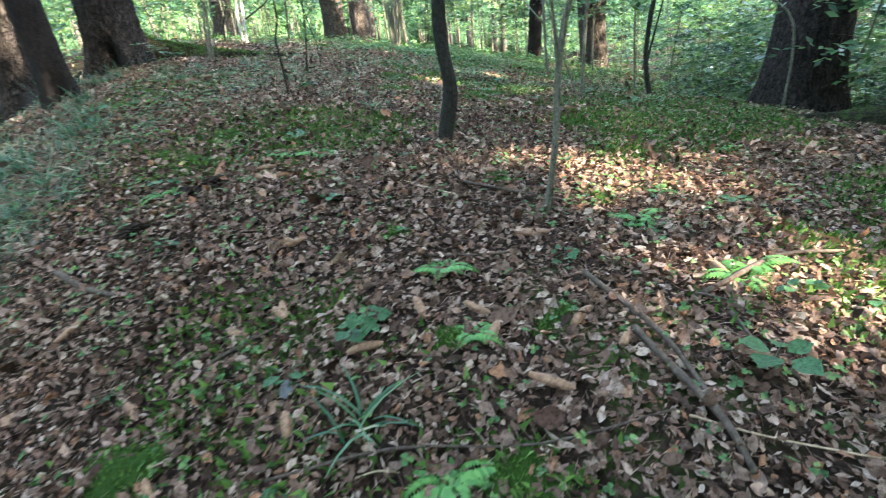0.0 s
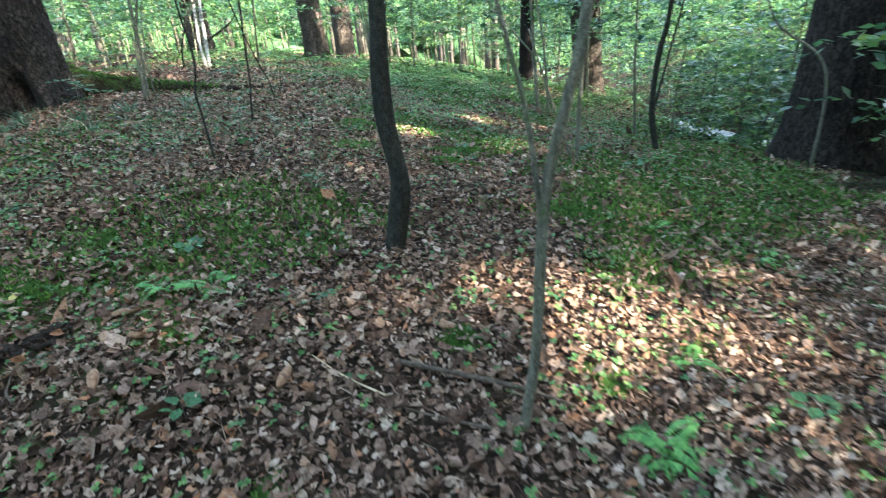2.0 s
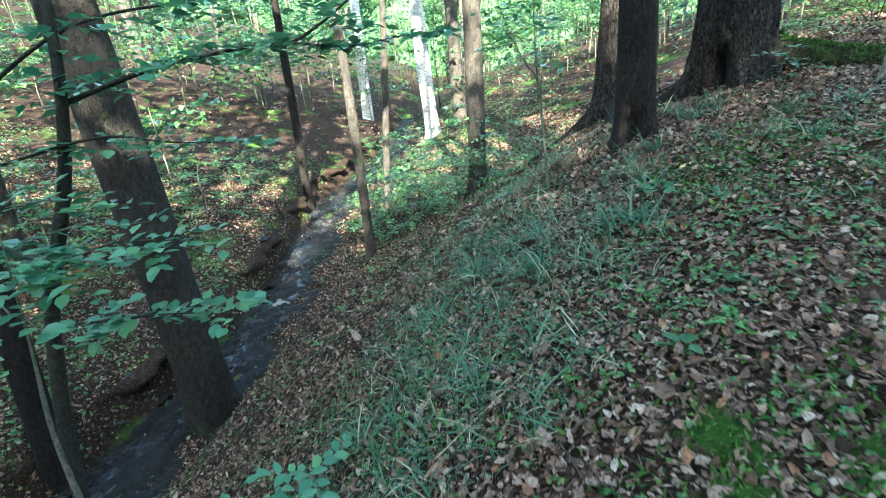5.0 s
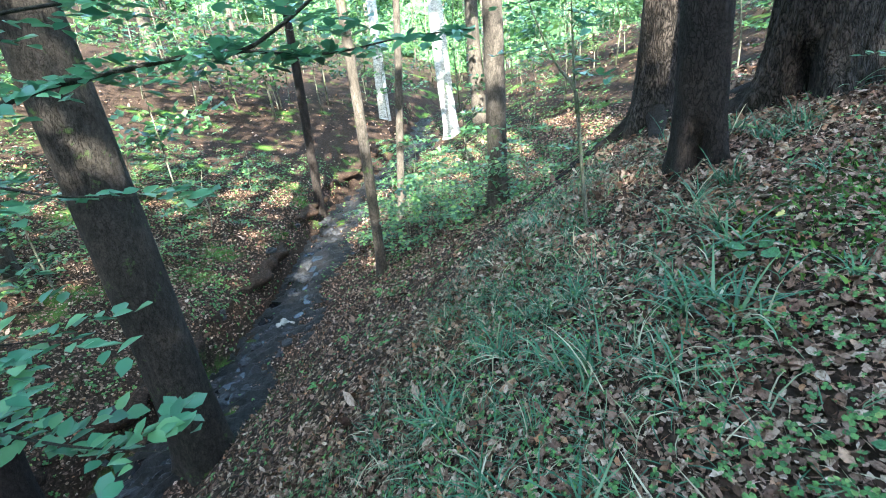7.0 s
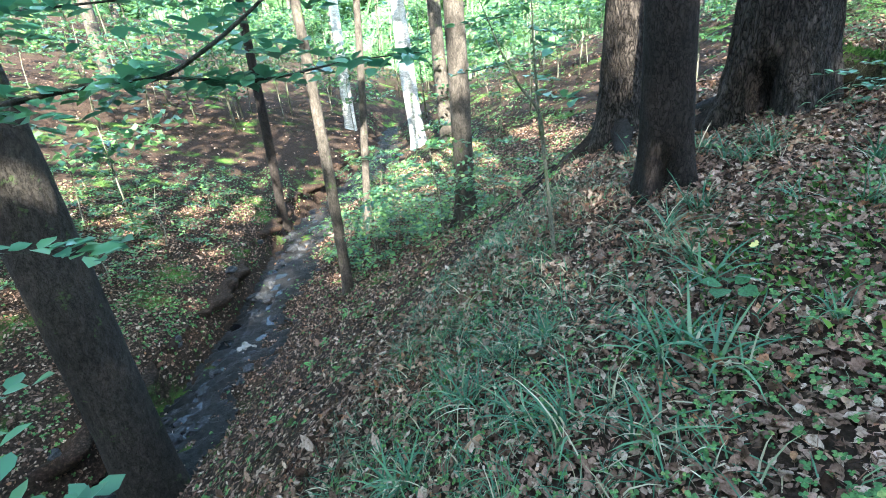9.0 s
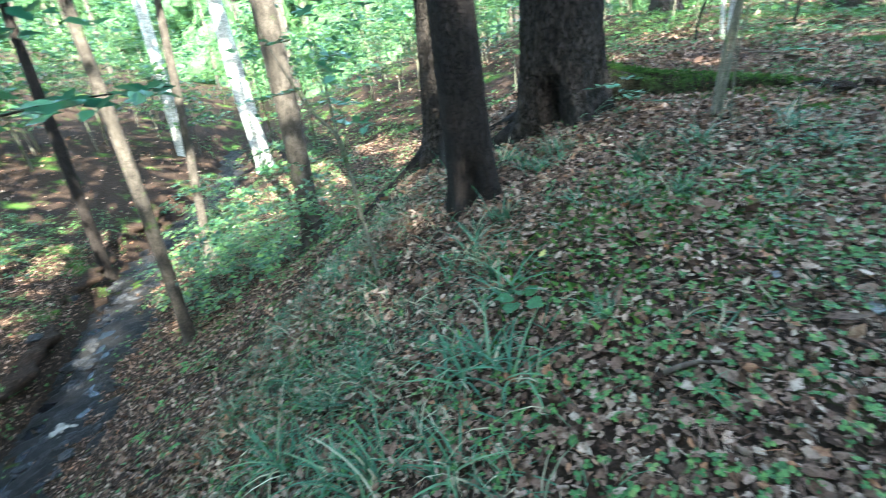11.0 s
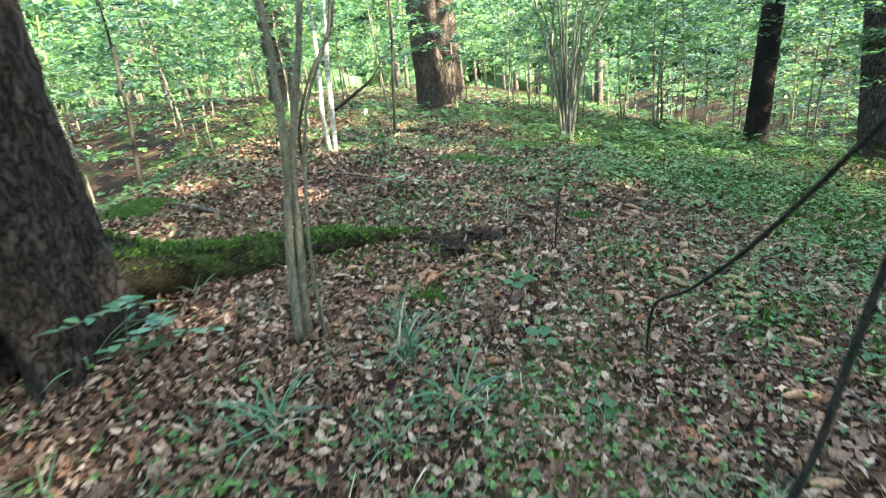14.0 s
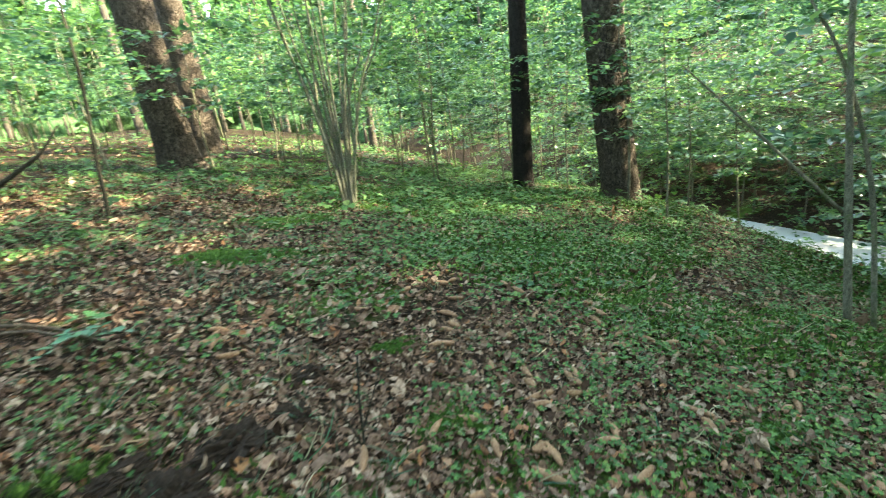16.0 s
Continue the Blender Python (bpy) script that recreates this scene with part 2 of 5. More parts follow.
def normals(x, y):
    e = 0.06
    gx, gy = (surface(x + e, y) - surface(x - e, y)) / (2 * e), (surface(x, y + e) - surface(x, y - e)) / (2 * e)
    v = np.stack([-gx, -gy, np.ones_like(gx)], -1)
    return v / np.linalg.norm(v, axis=-1, keepdims=True)


def top(x, y):
    return float(surface(x, y))


# ---- mesh helpers ----
rng = np.random.default_rng(7)


def mesh_np(name, verts, faces, smooth=False):
    """A mesh from arrays; faces all of one length."""
    verts, faces = np.asarray(verts, np.float32), np.asarray(faces, np.int32)
    me = bpy.data.meshes.new(name)
    k = faces.shape[1]
    me.vertices.add(len(verts))
    me.vertices.foreach_set("co", verts.ravel())
    me.loops.add(faces.size)
    me.loops.foreach_set("vertex_index", faces.ravel())
    me.polygons.add(len(faces))
    me.polygons.foreach_set("loop_start", np.arange(0, faces.size, k, dtype=np.int32))
    if smooth:
        me.polygons.foreach_set("use_smooth", np.ones(len(faces), bool))
    me.update(calc_edges=True)
    me.validate()
    return me


def part(name, me, mat, parent=None, label="", at=None):
    ob = new(name, me)
    if not me.materials:
        me.materials.append(mat)
    if parent is not None:
        ob.parent = parent
    if at is not None:
        ob.matrix_basis = at
    if label:
        ob["label"] = label
    return ob


def thing(name, x, y, z, label, category, group="", kind=""):
    ob = new(name)
    ob.empty_display_size = 0.2
    ob.location = (x, y, z)
    return tagged(ob, label, category, group, kind)


def turns(n, normal=None, tilt=0.4, yaw=None):
    """n rotation matrices: a random turn, tipped at random, laid on the normals given."""
    a = rng.uniform(0, 2 * np.pi, n) if yaw is None else yaw
    up = np.tile([0.0, 0, 1], (n, 1)) if normal is None else normal.copy()
    up = up + rng.normal(0, tilt, (n, 3)) * [1, 1, 0.3]
    up /= np.linalg.norm(up, axis=1, keepdims=True)
    f = np.stack([np.cos(a), np.sin(a), np.zeros(n)], 1)
    f -= up * np.sum(f * up, 1, keepdims=True)
    f /= np.linalg.norm(f, axis=1, keepdims=True)
    return np.stack([np.cross(f, up), f, up], 2)


def scatter(name, tv, tf, pos, rot, scale):
    """Copies of a template joined into one mesh."""
    n, k = len(pos), len(tv)
    scale = np.asarray(scale, float)
    sc = scale if scale.ndim == 2 else np.repeat(scale[:, None], 3, 1)
    v = np.einsum("nij,nkj->nki", rot, tv[None] * sc[:, None, :]) + pos[:, None, :]
    f = (np.asarray(tf)[None] + (np.arange(n) * k)[:, None, None]).reshape(-1, np.asarray(tf).shape[1])
    return mesh_np(name, v.reshape(-1, 3), f)


LEAF_V = np.array([(0, 0, 0), (-0.27, 0.28, 0.10), (-0.29, 0.6, 0.12), (0, 1, 0.03), (0.29, 0.6, 0.12), (0.27, 0.28, 0.10), (0, 0.48, 0.0)])


def dry_leaf(seed, lobes):
    """A crumpled dead leaf with a lobed edge."""
    r = np.random.default_rng(seed)
    us = np.linspace(0.08, 0.94, 6)
    out = [(0, 0, 0)]
    for sd in (-1, 1):
        side = []
        for u in us:
            w = 0.3 * np.sin(np.pi * u) ** 0.75 * (1 + lobes * np.cos(u * 19 + sd + seed)) * r.uniform(0.8, 1.15)
            side.append((sd * w, u + r.normal(0, 0.03), r.normal(0.09, 0.07)))
        out += side if sd < 0 else [(0.03, 1.02, r.normal(0.05, 0.08))] + side[::-1]
    n = len(out)
    out += [(r.normal(0, 0.02), 0.33, r.normal(-0.02, 0.03)), (r.normal(0, 0.02), 0.68, r.normal(-0.02, 0.03))]
    f = []
    for i in range(n):
        a, b = i, (i + 1) % n
        f.append(((n if (out[a][1] + out[b][1]) < 1.0 else n + 1), b, a))
    f += [(n, n + 1, 3), (n + 1, n, n - 3)]
    return np.array(out), f


DRY = [dry_leaf(s, k) for s, k in ((1, 0.12), (2, 0.2), (3, 0.34), (4, 0.4))]


def torn_leaf(seed):
    """A curled scrap of leaf, bent over its length."""
    r = np.random.default_rng(seed)
    w0, w1, w2 = r.uniform(0.16, 0.34, 3)
    curl = r.uniform(0.1, 0.5)
    v = [(0, 0, 0), (-w0, 0.3, 0.12), (w1, 0.34, 0.1), (r.normal(0, 0.05), 0.5, -0.03), (-w2, 0.7, curl * 0.6), (w0 * 0.8, 0.76, curl * 0.5), (r.normal(0, 0.1), 1.0, curl)]
    return np.array(v), [(0, 3, 1), (0, 2, 3), (1, 3, 4), (3, 2, 5), (3, 6, 4), (3, 5, 6)]


DRY_FAR = [torn_leaf(s) for s in (11, 12, 13, 14)]
LEAF_F = [(6, 0, 1), (6, 1, 2), (6, 2, 3), (6, 3, 4), (6, 4, 5), (6, 5, 0)]
FAR_V = np.array([(0, 0, 0), (-0.3, 0.45, 0.06), (0, 1, 0), (0.3, 0.45, 0.06)])
FAR_F = [(0, 2, 1), (0, 3, 2)]
HEART_V = np.concatenate([np.array([[0, 0, 0], [-0.22, 0.16, 0.05], [-0.3, 0.46, 0.05], [0, 0.62, -0.02], [0.3, 0.46, 0.05], [0.22, 0.16, 0.05]]) @ np.array([[np.cos(a), np.sin(a), 0], [-np.sin(a), np.cos(a), 0], [0, 0, 1]]) for a in (0, 2.1, 4.2)])
HEART_F = [tuple(6 * i + k for k in q) for i in range(3) for q in ((0, 3, 1), (1, 3, 2), (0, 5, 3), (5, 4, 3))]


def tube(points, radii, sides=8, wobble=None, smooth_steps=0):
    """A tapering tube through the points; wobble(angle, length) scales the radius."""
    p, r = np.asarray(points, float), np.asarray(radii, float)
    if smooth_steps:
        t = np.linspace(0, len(p) - 1, (len(p) - 1) * smooth_steps + 1)
        i = np.clip(t.astype(int), 0, len(p) - 2)
        u = (t - i)[:, None]
        q = np.vstack([2 * p[0] - p[1], p, 2 * p[-1] - p[-2]])
        a, b, c, d = q[i], q[i + 1], q[i + 2], q[i + 3]
        r = np.interp(t, np.arange(len(p)), r)
        p = 0.5 * (2 * b + (c - a) * u + (2 * a - 5 * b + 4 * c - d) * u ** 2 + (3 * b - a - 3 * c + d) * u ** 3)
    tan = np.gradient(p, axis=0)
    tan /= np.linalg.norm(tan, axis=1, keepdims=True) + 1e-9
    ref = np.array([0, 1.0, 0.0]) if abs(tan[:, 1]).mean() < 0.8 else np.array([1.0, 0, 0])
    e1 = np.cross(tan, ref)
    e1 /= np.linalg.norm(e1, axis=1, keepdims=True) + 1e-9
    e2 = np.cross(tan, e1)
    ang = np.arange(sides) * 2 * np.pi / sides
    length = np.concatenate([[0], np.cumsum(np.linalg.norm(np.diff(p, axis=0), axis=1))])
    w = np.ones((len(p), sides)) if wobble is None else wobble(ang[None, :], length[:, None])
    v = p[:, None] + (r[:, None] * w)[..., None] * (np.cos(ang)[None, :, None] * e1[:, None] + np.sin(ang)[None, :, None] * e2[:, None])
    i, j = np.meshgrid(np.arange(len(p) - 1), np.arange(sides), indexing="ij")
    a, b = i * sides + j, i * sides + (j + 1) % sides
    f = np.stack([a, b, b + sides, a + sides], -1).reshape(-1, 4)
    v = np.concatenate([v.reshape(-1, 3), p[:1], p[-1:]])
    n0, k = len(p) * sides, np.arange(sides)
    caps = [np.stack([np.full(sides, n0), (k + 1) % sides, k, k], 1), np.stack([np.full(sides, n0 + 1), n0 - sides + k, n0 - sides + (k + 1) % sides, n0 - sides + (k + 1) % sides], 1)]
    tri = np.concatenate([f[:, [0, 1, 2]], f[:, [0, 2, 3]], caps[0][:, :3], caps[1][:, :3]])
    return v, tri


def tube_mesh(name, *args, **kw):
    return mesh_np(name, *tube(*args, **kw), smooth=True)


def joined(name, pieces, smooth=True):
    vs, fs, k = [], [], 0
    for v, f in pieces:
        vs.append(v)
        fs.append(np.asarray(f) + k)
        k += len(v)
    return mesh_np(name, np.concatenate(vs), np.concatenate(fs), smooth)


# ---- ground, brook, road ----


def graded(lo, hi, a, b, fine, growth):
    """Grid lines, fine between a and b and coarser outwards."""
    mid = list(np.arange(a, b + fine / 2, fine))
    out, s, v = [], fine, b
    while v < hi:
        s *= growth
        v += s
        out.append(v)
    left, s, v = [], fine, a
    while v > lo:
        s *= growth
        v -= s
        left.append(v)
    return np.array(left[::-1] + mid + out)


gx, gy = graded(-400, 400, -11, 5.5, 0.07, 1.07), graded(-400, 400, -1.5, 13, 0.07, 1.07)
XX, YY = np.meshgrid(gx, gy, indexing="ij")
ZZ = surface(XX, YY)
ii, jj = np.meshgrid(np.arange(len(gx) - 1), np.arange(len(gy) - 1), indexing="ij")
aa = ii * len(gy) + jj
ground = part("ground", mesh_np("ground", np.stack([XX, YY, ZZ], -1).reshape(-1, 3), np.stack([aa, aa + len(gy), aa + len(gy) + 1, aa + 1], -1).reshape(-1, 4), True), SOIL)
tagged(ground, "mossy forest floor of dark humus with a brook ravine", "ground", kind="structure")


def brook_line(s):
    off = 0.35 * np.sin(s * 0.45 + 0.4) - 0.1
    return -8.9 - 0.83 * s + 0.56 * off, 0.9 + 0.56 * s + 0.83 * off


def ribbon(name, s, half, lift, mat, cols=9):
    cx, cy = brook_line(s)
    u = np.linspace(-1, 1, cols)
    w = half * (1 + 0.35 * np.sin(s * 2.3) + 0.2 * np.sin(s * 5.1 + 1))
    x = cx[:, None] + 0.56 * u[None] * w[:, None]
    y = cy[:, None] + 0.83 * u[None] * w[:, None]
    z = surface(x, y) * 0 + (-2.78 + 0.085 * np.clip(s, -6, 30))[:, None] + lift(u, s[:, None])
    i, j = np.meshgrid(np.arange(len(s) - 1), np.arange(cols - 1), indexing="ij")
    a = i * cols + j
    f = np.stack([a, a + cols, a + cols + 1, a + 1], -1).reshape(-1, 4)
    return part(name, mesh_np(name, np.stack([x, y, z], -1).reshape(-1, 3), f, True), mat)


bed_s = np.arange(-14, 24, 0.12)
mud = ribbon("brook_bed", bed_s, 1.05, lambda u, s: 0.05 - 0.05 * u * u + 0.05 * np.sin(u * 9 + s * 6) * np.sin(s * 4.4) + 0.03 * np.sin(u * 17 - s * 11), MUD, 15)
tagged(mud, "black muddy brook bed with wet banks", "brook bed", kind="structure")
water = ribbon("water", bed_s, 0.36, lambda u, s: 0.028 + 0.0 * u, WATER)
tagged(water, "shallow dark water of a small brook", "water", kind="structure")
# the left bank, hollowed out under its turf
ls_ = np.arange(-7, 16, 0.06)
lx_, ly_ = brook_line(ls_)
bedz_ = -2.78 + 0.085 * np.clip(ls_, -6, 30)
juts_ = np.clip(0.22 + 0.2 * np.sin(ls_ * 1.7) + 0.12 * np.sin(ls_ * 4.9 + 1) + 0.07 * np.sin(ls_ * 11.3), 0.0, 0.6)
rows_ = []
for jut, rise in ((-0.35, -0.05), (0.1, 0.0), (0.6, 0.03), (1.0, -0.03), (0.95, -0.12), (0.5, -0.2), (-0.1, -0.45)):
    o_ = -0.8 + jut * juts_ + np.array([0.07 * noise.noise((s * 2.3, jut * 3, 0.5)) for s in ls_])
    px_, py_ = lx_ + 0.56 * o_, ly_ + 0.83 * o_
    edge_ = surface(lx_ - 0.56 * 0.8, ly_ - 0.83 * 0.8)
    base_ = surface(px_, py_) - 0.03 if jut < 0 and rise > -0.1 else edge_ + rise
    rows_.append(np.stack([px_, py_, base_ + np.array([0.08 * noise.noise((s * 3.7, jut * 4, 7.5)) for s in ls_])], -1))
lip_ = np.stack(rows_, 1)
li_, lj_ = np.meshgrid(np.arange(len(ls_) - 1), np.arange(6), indexing="ij")
la_ = li_ * 7 + lj_
bank = part("undercut_bank", mesh_np("undercut_bank", lip_.reshape(-1, 3), np.stack([la_, la_ + 7, la_ + 8, la_ + 1], -1).reshape(-1, 4), True), SOIL)
tagged(bank, "dark earth bank hollowed out above the brook", "bank", kind="structure")
ry = np.arange(-60, 80, 1.0)
rx = np.linspace(-1.45, 1.45, 7)
RX, RY = np.meshgrid(rx, ry, indexing="ij")
ri, rj = np.meshgrid(np.arange(6), np.arange(len(ry) - 1), indexing="ij")
ra = ri * len(ry) + rj
RXW = 7.75 + 0.02 * RY + RX
road = part("road", mesh_np("road", np.stack([RXW, RY, height(RXW, RY) * 0 - 0.93 + 0.05 * (1 - (RX / 1.45) ** 2)], -1).reshape(-1, 3), np.stack([ra, ra + len(ry), ra + len(ry) + 1, ra + 1], -1).reshape(-1, 4), True), ROAD)
tagged(road, "pale grey gravelled forest road below the bank", "road", kind="structure")

# ---- trees ----


def bark_wobble(seed, ridge, flare, lobes, rise=0.3, hollow=None):
    """Radius factor of a trunk: root flare in lobes below, broken ridges of bark above."""
    r = np.random.default_rng(seed)
    ph = r.uniform(0, 6.28, 4)

    def w(a, s):
        f = 1 + flare * np.exp(-np.clip(s - 0.35, 0, None) / rise) * (0.62 + 0.38 * np.cos(lobes * a + ph[0] + 0.6 * np.sin(a + ph[1])))
        f = f + 0.04 * np.sin(2 * a + 1.1 * s + ph[2])
        if hollow:
            turn = np.angle(np.exp(1j * (a - hollow[0])))
            f = f - hollow[3] * np.exp(-(turn / hollow[1]) ** 4) * np.exp(-(s / hollow[2]) ** 6)
        rough = np.zeros((s.shape[0], a.shape[1]))
        for i, si in enumerate(s[:, 0]):
            if si < 5.5:
                for j, aj in enumerate(a[0]):
                    q = Vector((math.cos(aj) * 4.5, math.sin(aj) * 4.5, si * 1.8 + seed))
                    rough[i, j] = 0.5 - abs(noise.noise(q * 1.2)) * 2.2 + 0.6 * noise.noise(q * 3.1)
        return f + ridge * 1.5 * rough
    return w


def crown_mesh(name, spread, low, high, count, size, droop=0.0):
    """Leaf clumps spread through a crown, thinner at the rim."""
    r = np.sqrt(rng.uniform(0, 1, count)) * spread
    a = rng.uniform(0, 2 * np.pi, count)
    u = rng.uniform(0, 1, count)
    z = low + (high - low) * u
    shape = np.sqrt(np.clip(1 - (2 * u - 0.8) ** 2 / 1.6, 0.1, 1))
    p = np.stack([np.cos(a) * r * shape, np.sin(a) * r * shape, z - droop * r], 1)
    p += 0.35 * np.sin(p[:, [1, 2, 0]] * 2.1)
    return scatter(name, FAR_V, FAR_F, p, turns(count, tilt=0.5), rng.uniform(0.7, 1.3, count) * size)


CROWNS = [crown_mesh("crown", 4.4, -3.0, 6.0, 190, 0.75) for _ in range(4)]
# chosen sun flecks (x, y, radius); the unseen canopy is cut away above them
SUN_GAPS = [(1.25, 3.2, 0.6), (1.35, 1.75, 0.5), (0.3, 6.9, 0.7), (-22, 12.4, 2.2), (-19, 9.5, 1.5), (-3.5, 19.5, 1.5), (1.9, 1.9, 0.4), (-15, 6.8, 0.8), (7.5, 11.5, 1.5), (6.0, 8.6, 1.3), (10.5, 14.0, 1.8)]


def big_tree(name, x, y, radius, tall, bark, label, lean=(0, 0), flare=0.6, lobes=5, ridge=0.02, seed=1, sides=64, crown_at=None, taper=0.55, group="tall forest trees", rise=0.3, hollow=None):
    z = top(x, y)
    t = thing(name, x, y, z, label, "tree", group)
    tall = max(tall, 15)
    zs = np.concatenate([np.arange(-0.45, 4.5, 0.06), np.arange(4.5, tall, 0.6)])
    k = np.clip(zs / tall, 0, 1)
    bend = 0.05 * np.sin(zs * 0.5 + seed)
    pts = np.stack([lean[0] * zs + bend - bend[7], lean[1] * zs + 0.5 * bend - 0.5 * bend[7], zs], 1)
    part("trunk", tube_mesh("trunk", pts, radius * (1 - taper * k), sides, bark_wobble(seed, ridge, flare, lobes, rise, hollow)), bark, t)
    if crown_at is None:
        crown_at = max(tall - 5, 10.5)
    cm = CROWNS[seed % 4]
    part("crown", cm, CANOPY, t, at=pose(lean[0] * crown_at, lean[1] * crown_at, crown_at, 0, 0, seed * 77))
    return t


def root(parent, points, radii, mat, label="", drape=True):
    """A surface root, in metres from its tree's foot."""
    r = np.random.default_rng(len(points) + int(100 * abs(points[-1][0])))
    fx, fy = parent.location.x, parent.location.y
    if drape:
        points = [(a, b, c) if i == 0 else (a, b, top(fx + a, fy + b) - top(fx, fy) + radii[i] * (0.75 - 0.4 * i)) for i, (a, b, c) in enumerate(points)]
    ph = r.uniform(0, 6, 3)
    return part("root", tube_mesh("root", points, radii, 14, lambda a, s: 1 + 0.12 * np.sin(3 * a + 5 * s + ph[0]) + 0.08 * np.sin(7 * a + 11 * s + ph[1]), smooth_steps=6), mat, parent, label)


tree_a = big_tree("spruce_tree", -4.67, 7.31, 0.335, 19, BARK_SPRUCE, "massive old spruce with scaly dark brown bark and spreading roots", (0.03, 0.03), 0.62, 5, 0.045, 3, 130, crown_at=17.5, rise=0.42, hollow=(1.75, 0.4, 0.78, 0.95))
tree_b = big_tree("spruce_tree", -4.58, 5.86, 0.165, 15, BARK_DARK, "dark slim spruce leaning at the brow of the ravine", (-0.02, -0.01), 0.75, 4, 0.016, 4, 72, rise=0.22, crown_at=17.5, hollow=(2.3, 0.4, 0.68, 0.9))
tree_c = big_tree("spruce_tree", -6.68, 7.82, 0.3, 18, BARK_SPRUCE, "old spruce on the ravine slope with bared roots", (0.02, 0.02), 0.6, 5, 0.025, 5, 72, crown_at=17.5)
tree_d = big_tree("alder_tree", -9.9, 7.35, 0.19, 14, BARK_BEECH, "slim grey alder with an ivy-covered foot beside the brook", (0, 0), 0.9, 4, 0.015, 6, 40, crown_at=17.5)
tree_e = big_tree("alder_tree", -8.45, 1.5, 0.36, 17, BARK_BROOK, "thick grey-brown trunk rising from the brook bank, pale worn patches", (0.0, -0.03), 0.45, 5, 0.012, 7, 64)
tree_r = big_tree("spruce_tree", 4.75, 6.65, 0.42, 18, BARK_SPRUCE, "broad dark spruce at the edge of the bank", (0.03, -0.03), 0.65, 4, 0.025, 8, 64)
tree_r2 = big_tree("spruce_tree", 5.15, 4.95, 0.42, 18, BARK_SPRUCE, "broad dark spruce with a mossy root at the bank", (0.05, 0.0), 0.9, 5, 0.025, 9, 64, rise=0.4)
tree_m = big_tree("spruce_tree", 4.2, 13.9, 0.36, 19, BARK_BROWN, "straight brown spruce standing among bright leafy growth", (-0.06, 0.06), 0.2, 5, 0.015, 10, 56)
tree_k = big_tree("beech_tree", -3.65, 18.1, 0.39, 18, BARK_BROWN, "leaning brown tree with a swollen foot", (-0.05, 0), 0.55, 4, 0.02, 11, 56)
tree_l = big_tree("spruce_tree", 2.75, 15.1, 0.19, 16, BARK_DARK, "slim dark spruce wrapped in foliage", (0.02, 0), 0.3, 4, 0.015, 12, 40)
tree_n = big_tree("spruce_tree", -8.3, 20.0, 0.4, 18, BARK_BROWN, "old tree with a torn pale foot", (-0.03, 0), 0.6, 4, 0.02, 13, 40)
tree_o = big_tree("spruce_tree", -3.4, 22.0, 0.4, 18, BARK_BROWN, "tall brown spruce beyond the hazel clump", (0, 0), 0.3, 4, 0.02, 14, 40)
tree_p = big_tree("spruce_tree", 6.0, 8.4, 0.2, 16, BARK_DARK, "slim dark spruce beyond the bank", (0.04, 0), 0.3, 4, 0.015, 15, 40)
tree_f = big_tree("birch_tree", -21.8, 12.3, 0.36, 16, BARK_BIRCH, "pale sunlit birch on the far ravine slope", (-0.02, -0.05), 0.35, 4, 0.006, 16, 40)
tree_q = big_tree("birch_tree", -26.0, 10.6, 0.28, 16, BARK_BIRCH, "pale birch farther up the ravine", (0, 0), 0.2, 4, 0.006, 17, 32)
tree_s = big_tree("alder_tree", -13.7, 6.6, 0.1, 10, BARK_BEECH, "thin grey alder stem in the ravine", (0.03, 0.08), 0.3, 4, 0.01, 18, 24)
tree_g = big_tree("alder_tree", -10.83, 5.06, 0.105, 11, BARK_BEECH, "thin pale grey alder beside the brook", (0, -0.005), 0.5, 4, 0.01, 19, 24)
tree_t = big_tree("alder_tree", -16.7, 5.0, 0.14, 10, BARK_DARK, "thin dark alder on the brook bank", (0.0, 0.03), 0.4, 4, 0.01, 20, 24)
tree_u = big_tree("alder_tree", -19.5, 12.5, 0.3, 14, BARK_BEECH, "grey alder behind the ravine", (0, 0), 0.3, 4, 0.01, 21, 32)
tree_v = big_tree("alder_tree", -8.3, -0.45, 0.17, 12, BARK_DARK, "black wet alder stem leaning over the brook", (-0.02, 0.08), 0.5, 4, 0.015, 22, 32)
tree_w = big_tree("alder_tree", -12.3, -1.2, 0.2, 13, BARK_BEECH, "grey alder on the opposite slope", (0, 0.05), 0.4, 4, 0.01, 23, 32)
tree_x = big_tree("alder_tree", -7.6, -1.6, 0.24, 13, BARK_DARK, "dark alder trunk at the brook", (-0.02, 0.02), 0.5, 4, 0.015, 24, 32)

MOSSY = make_bark("mossy_bark", (0.01, 0.008, 0.006), (0.03, 0.026, 0.015), (0.09, 0.085, 0.045), (1, 1, 1), 26, 0.02, 0.35)
rise_ = top(-4.67, 7.31)
moss_root_path = [(x + 4.67, y - 7.31, z - rise_) for x, y, z in ((-4.6, 7.45, 1.95), (-4.38, 7.78, 1.82), (-4.12, 8.08, 1.74), (-3.78, 8.36, 1.69), (-3.4, 8.62, 1.66), (-2.95, 8.85, 1.58))]
moss_root = root(tree_a, moss_root_path, [0.2, 0.155, 0.125, 0.105, 0.07, 0.03], MOSSY, "thick root cloaked in green moss", False)


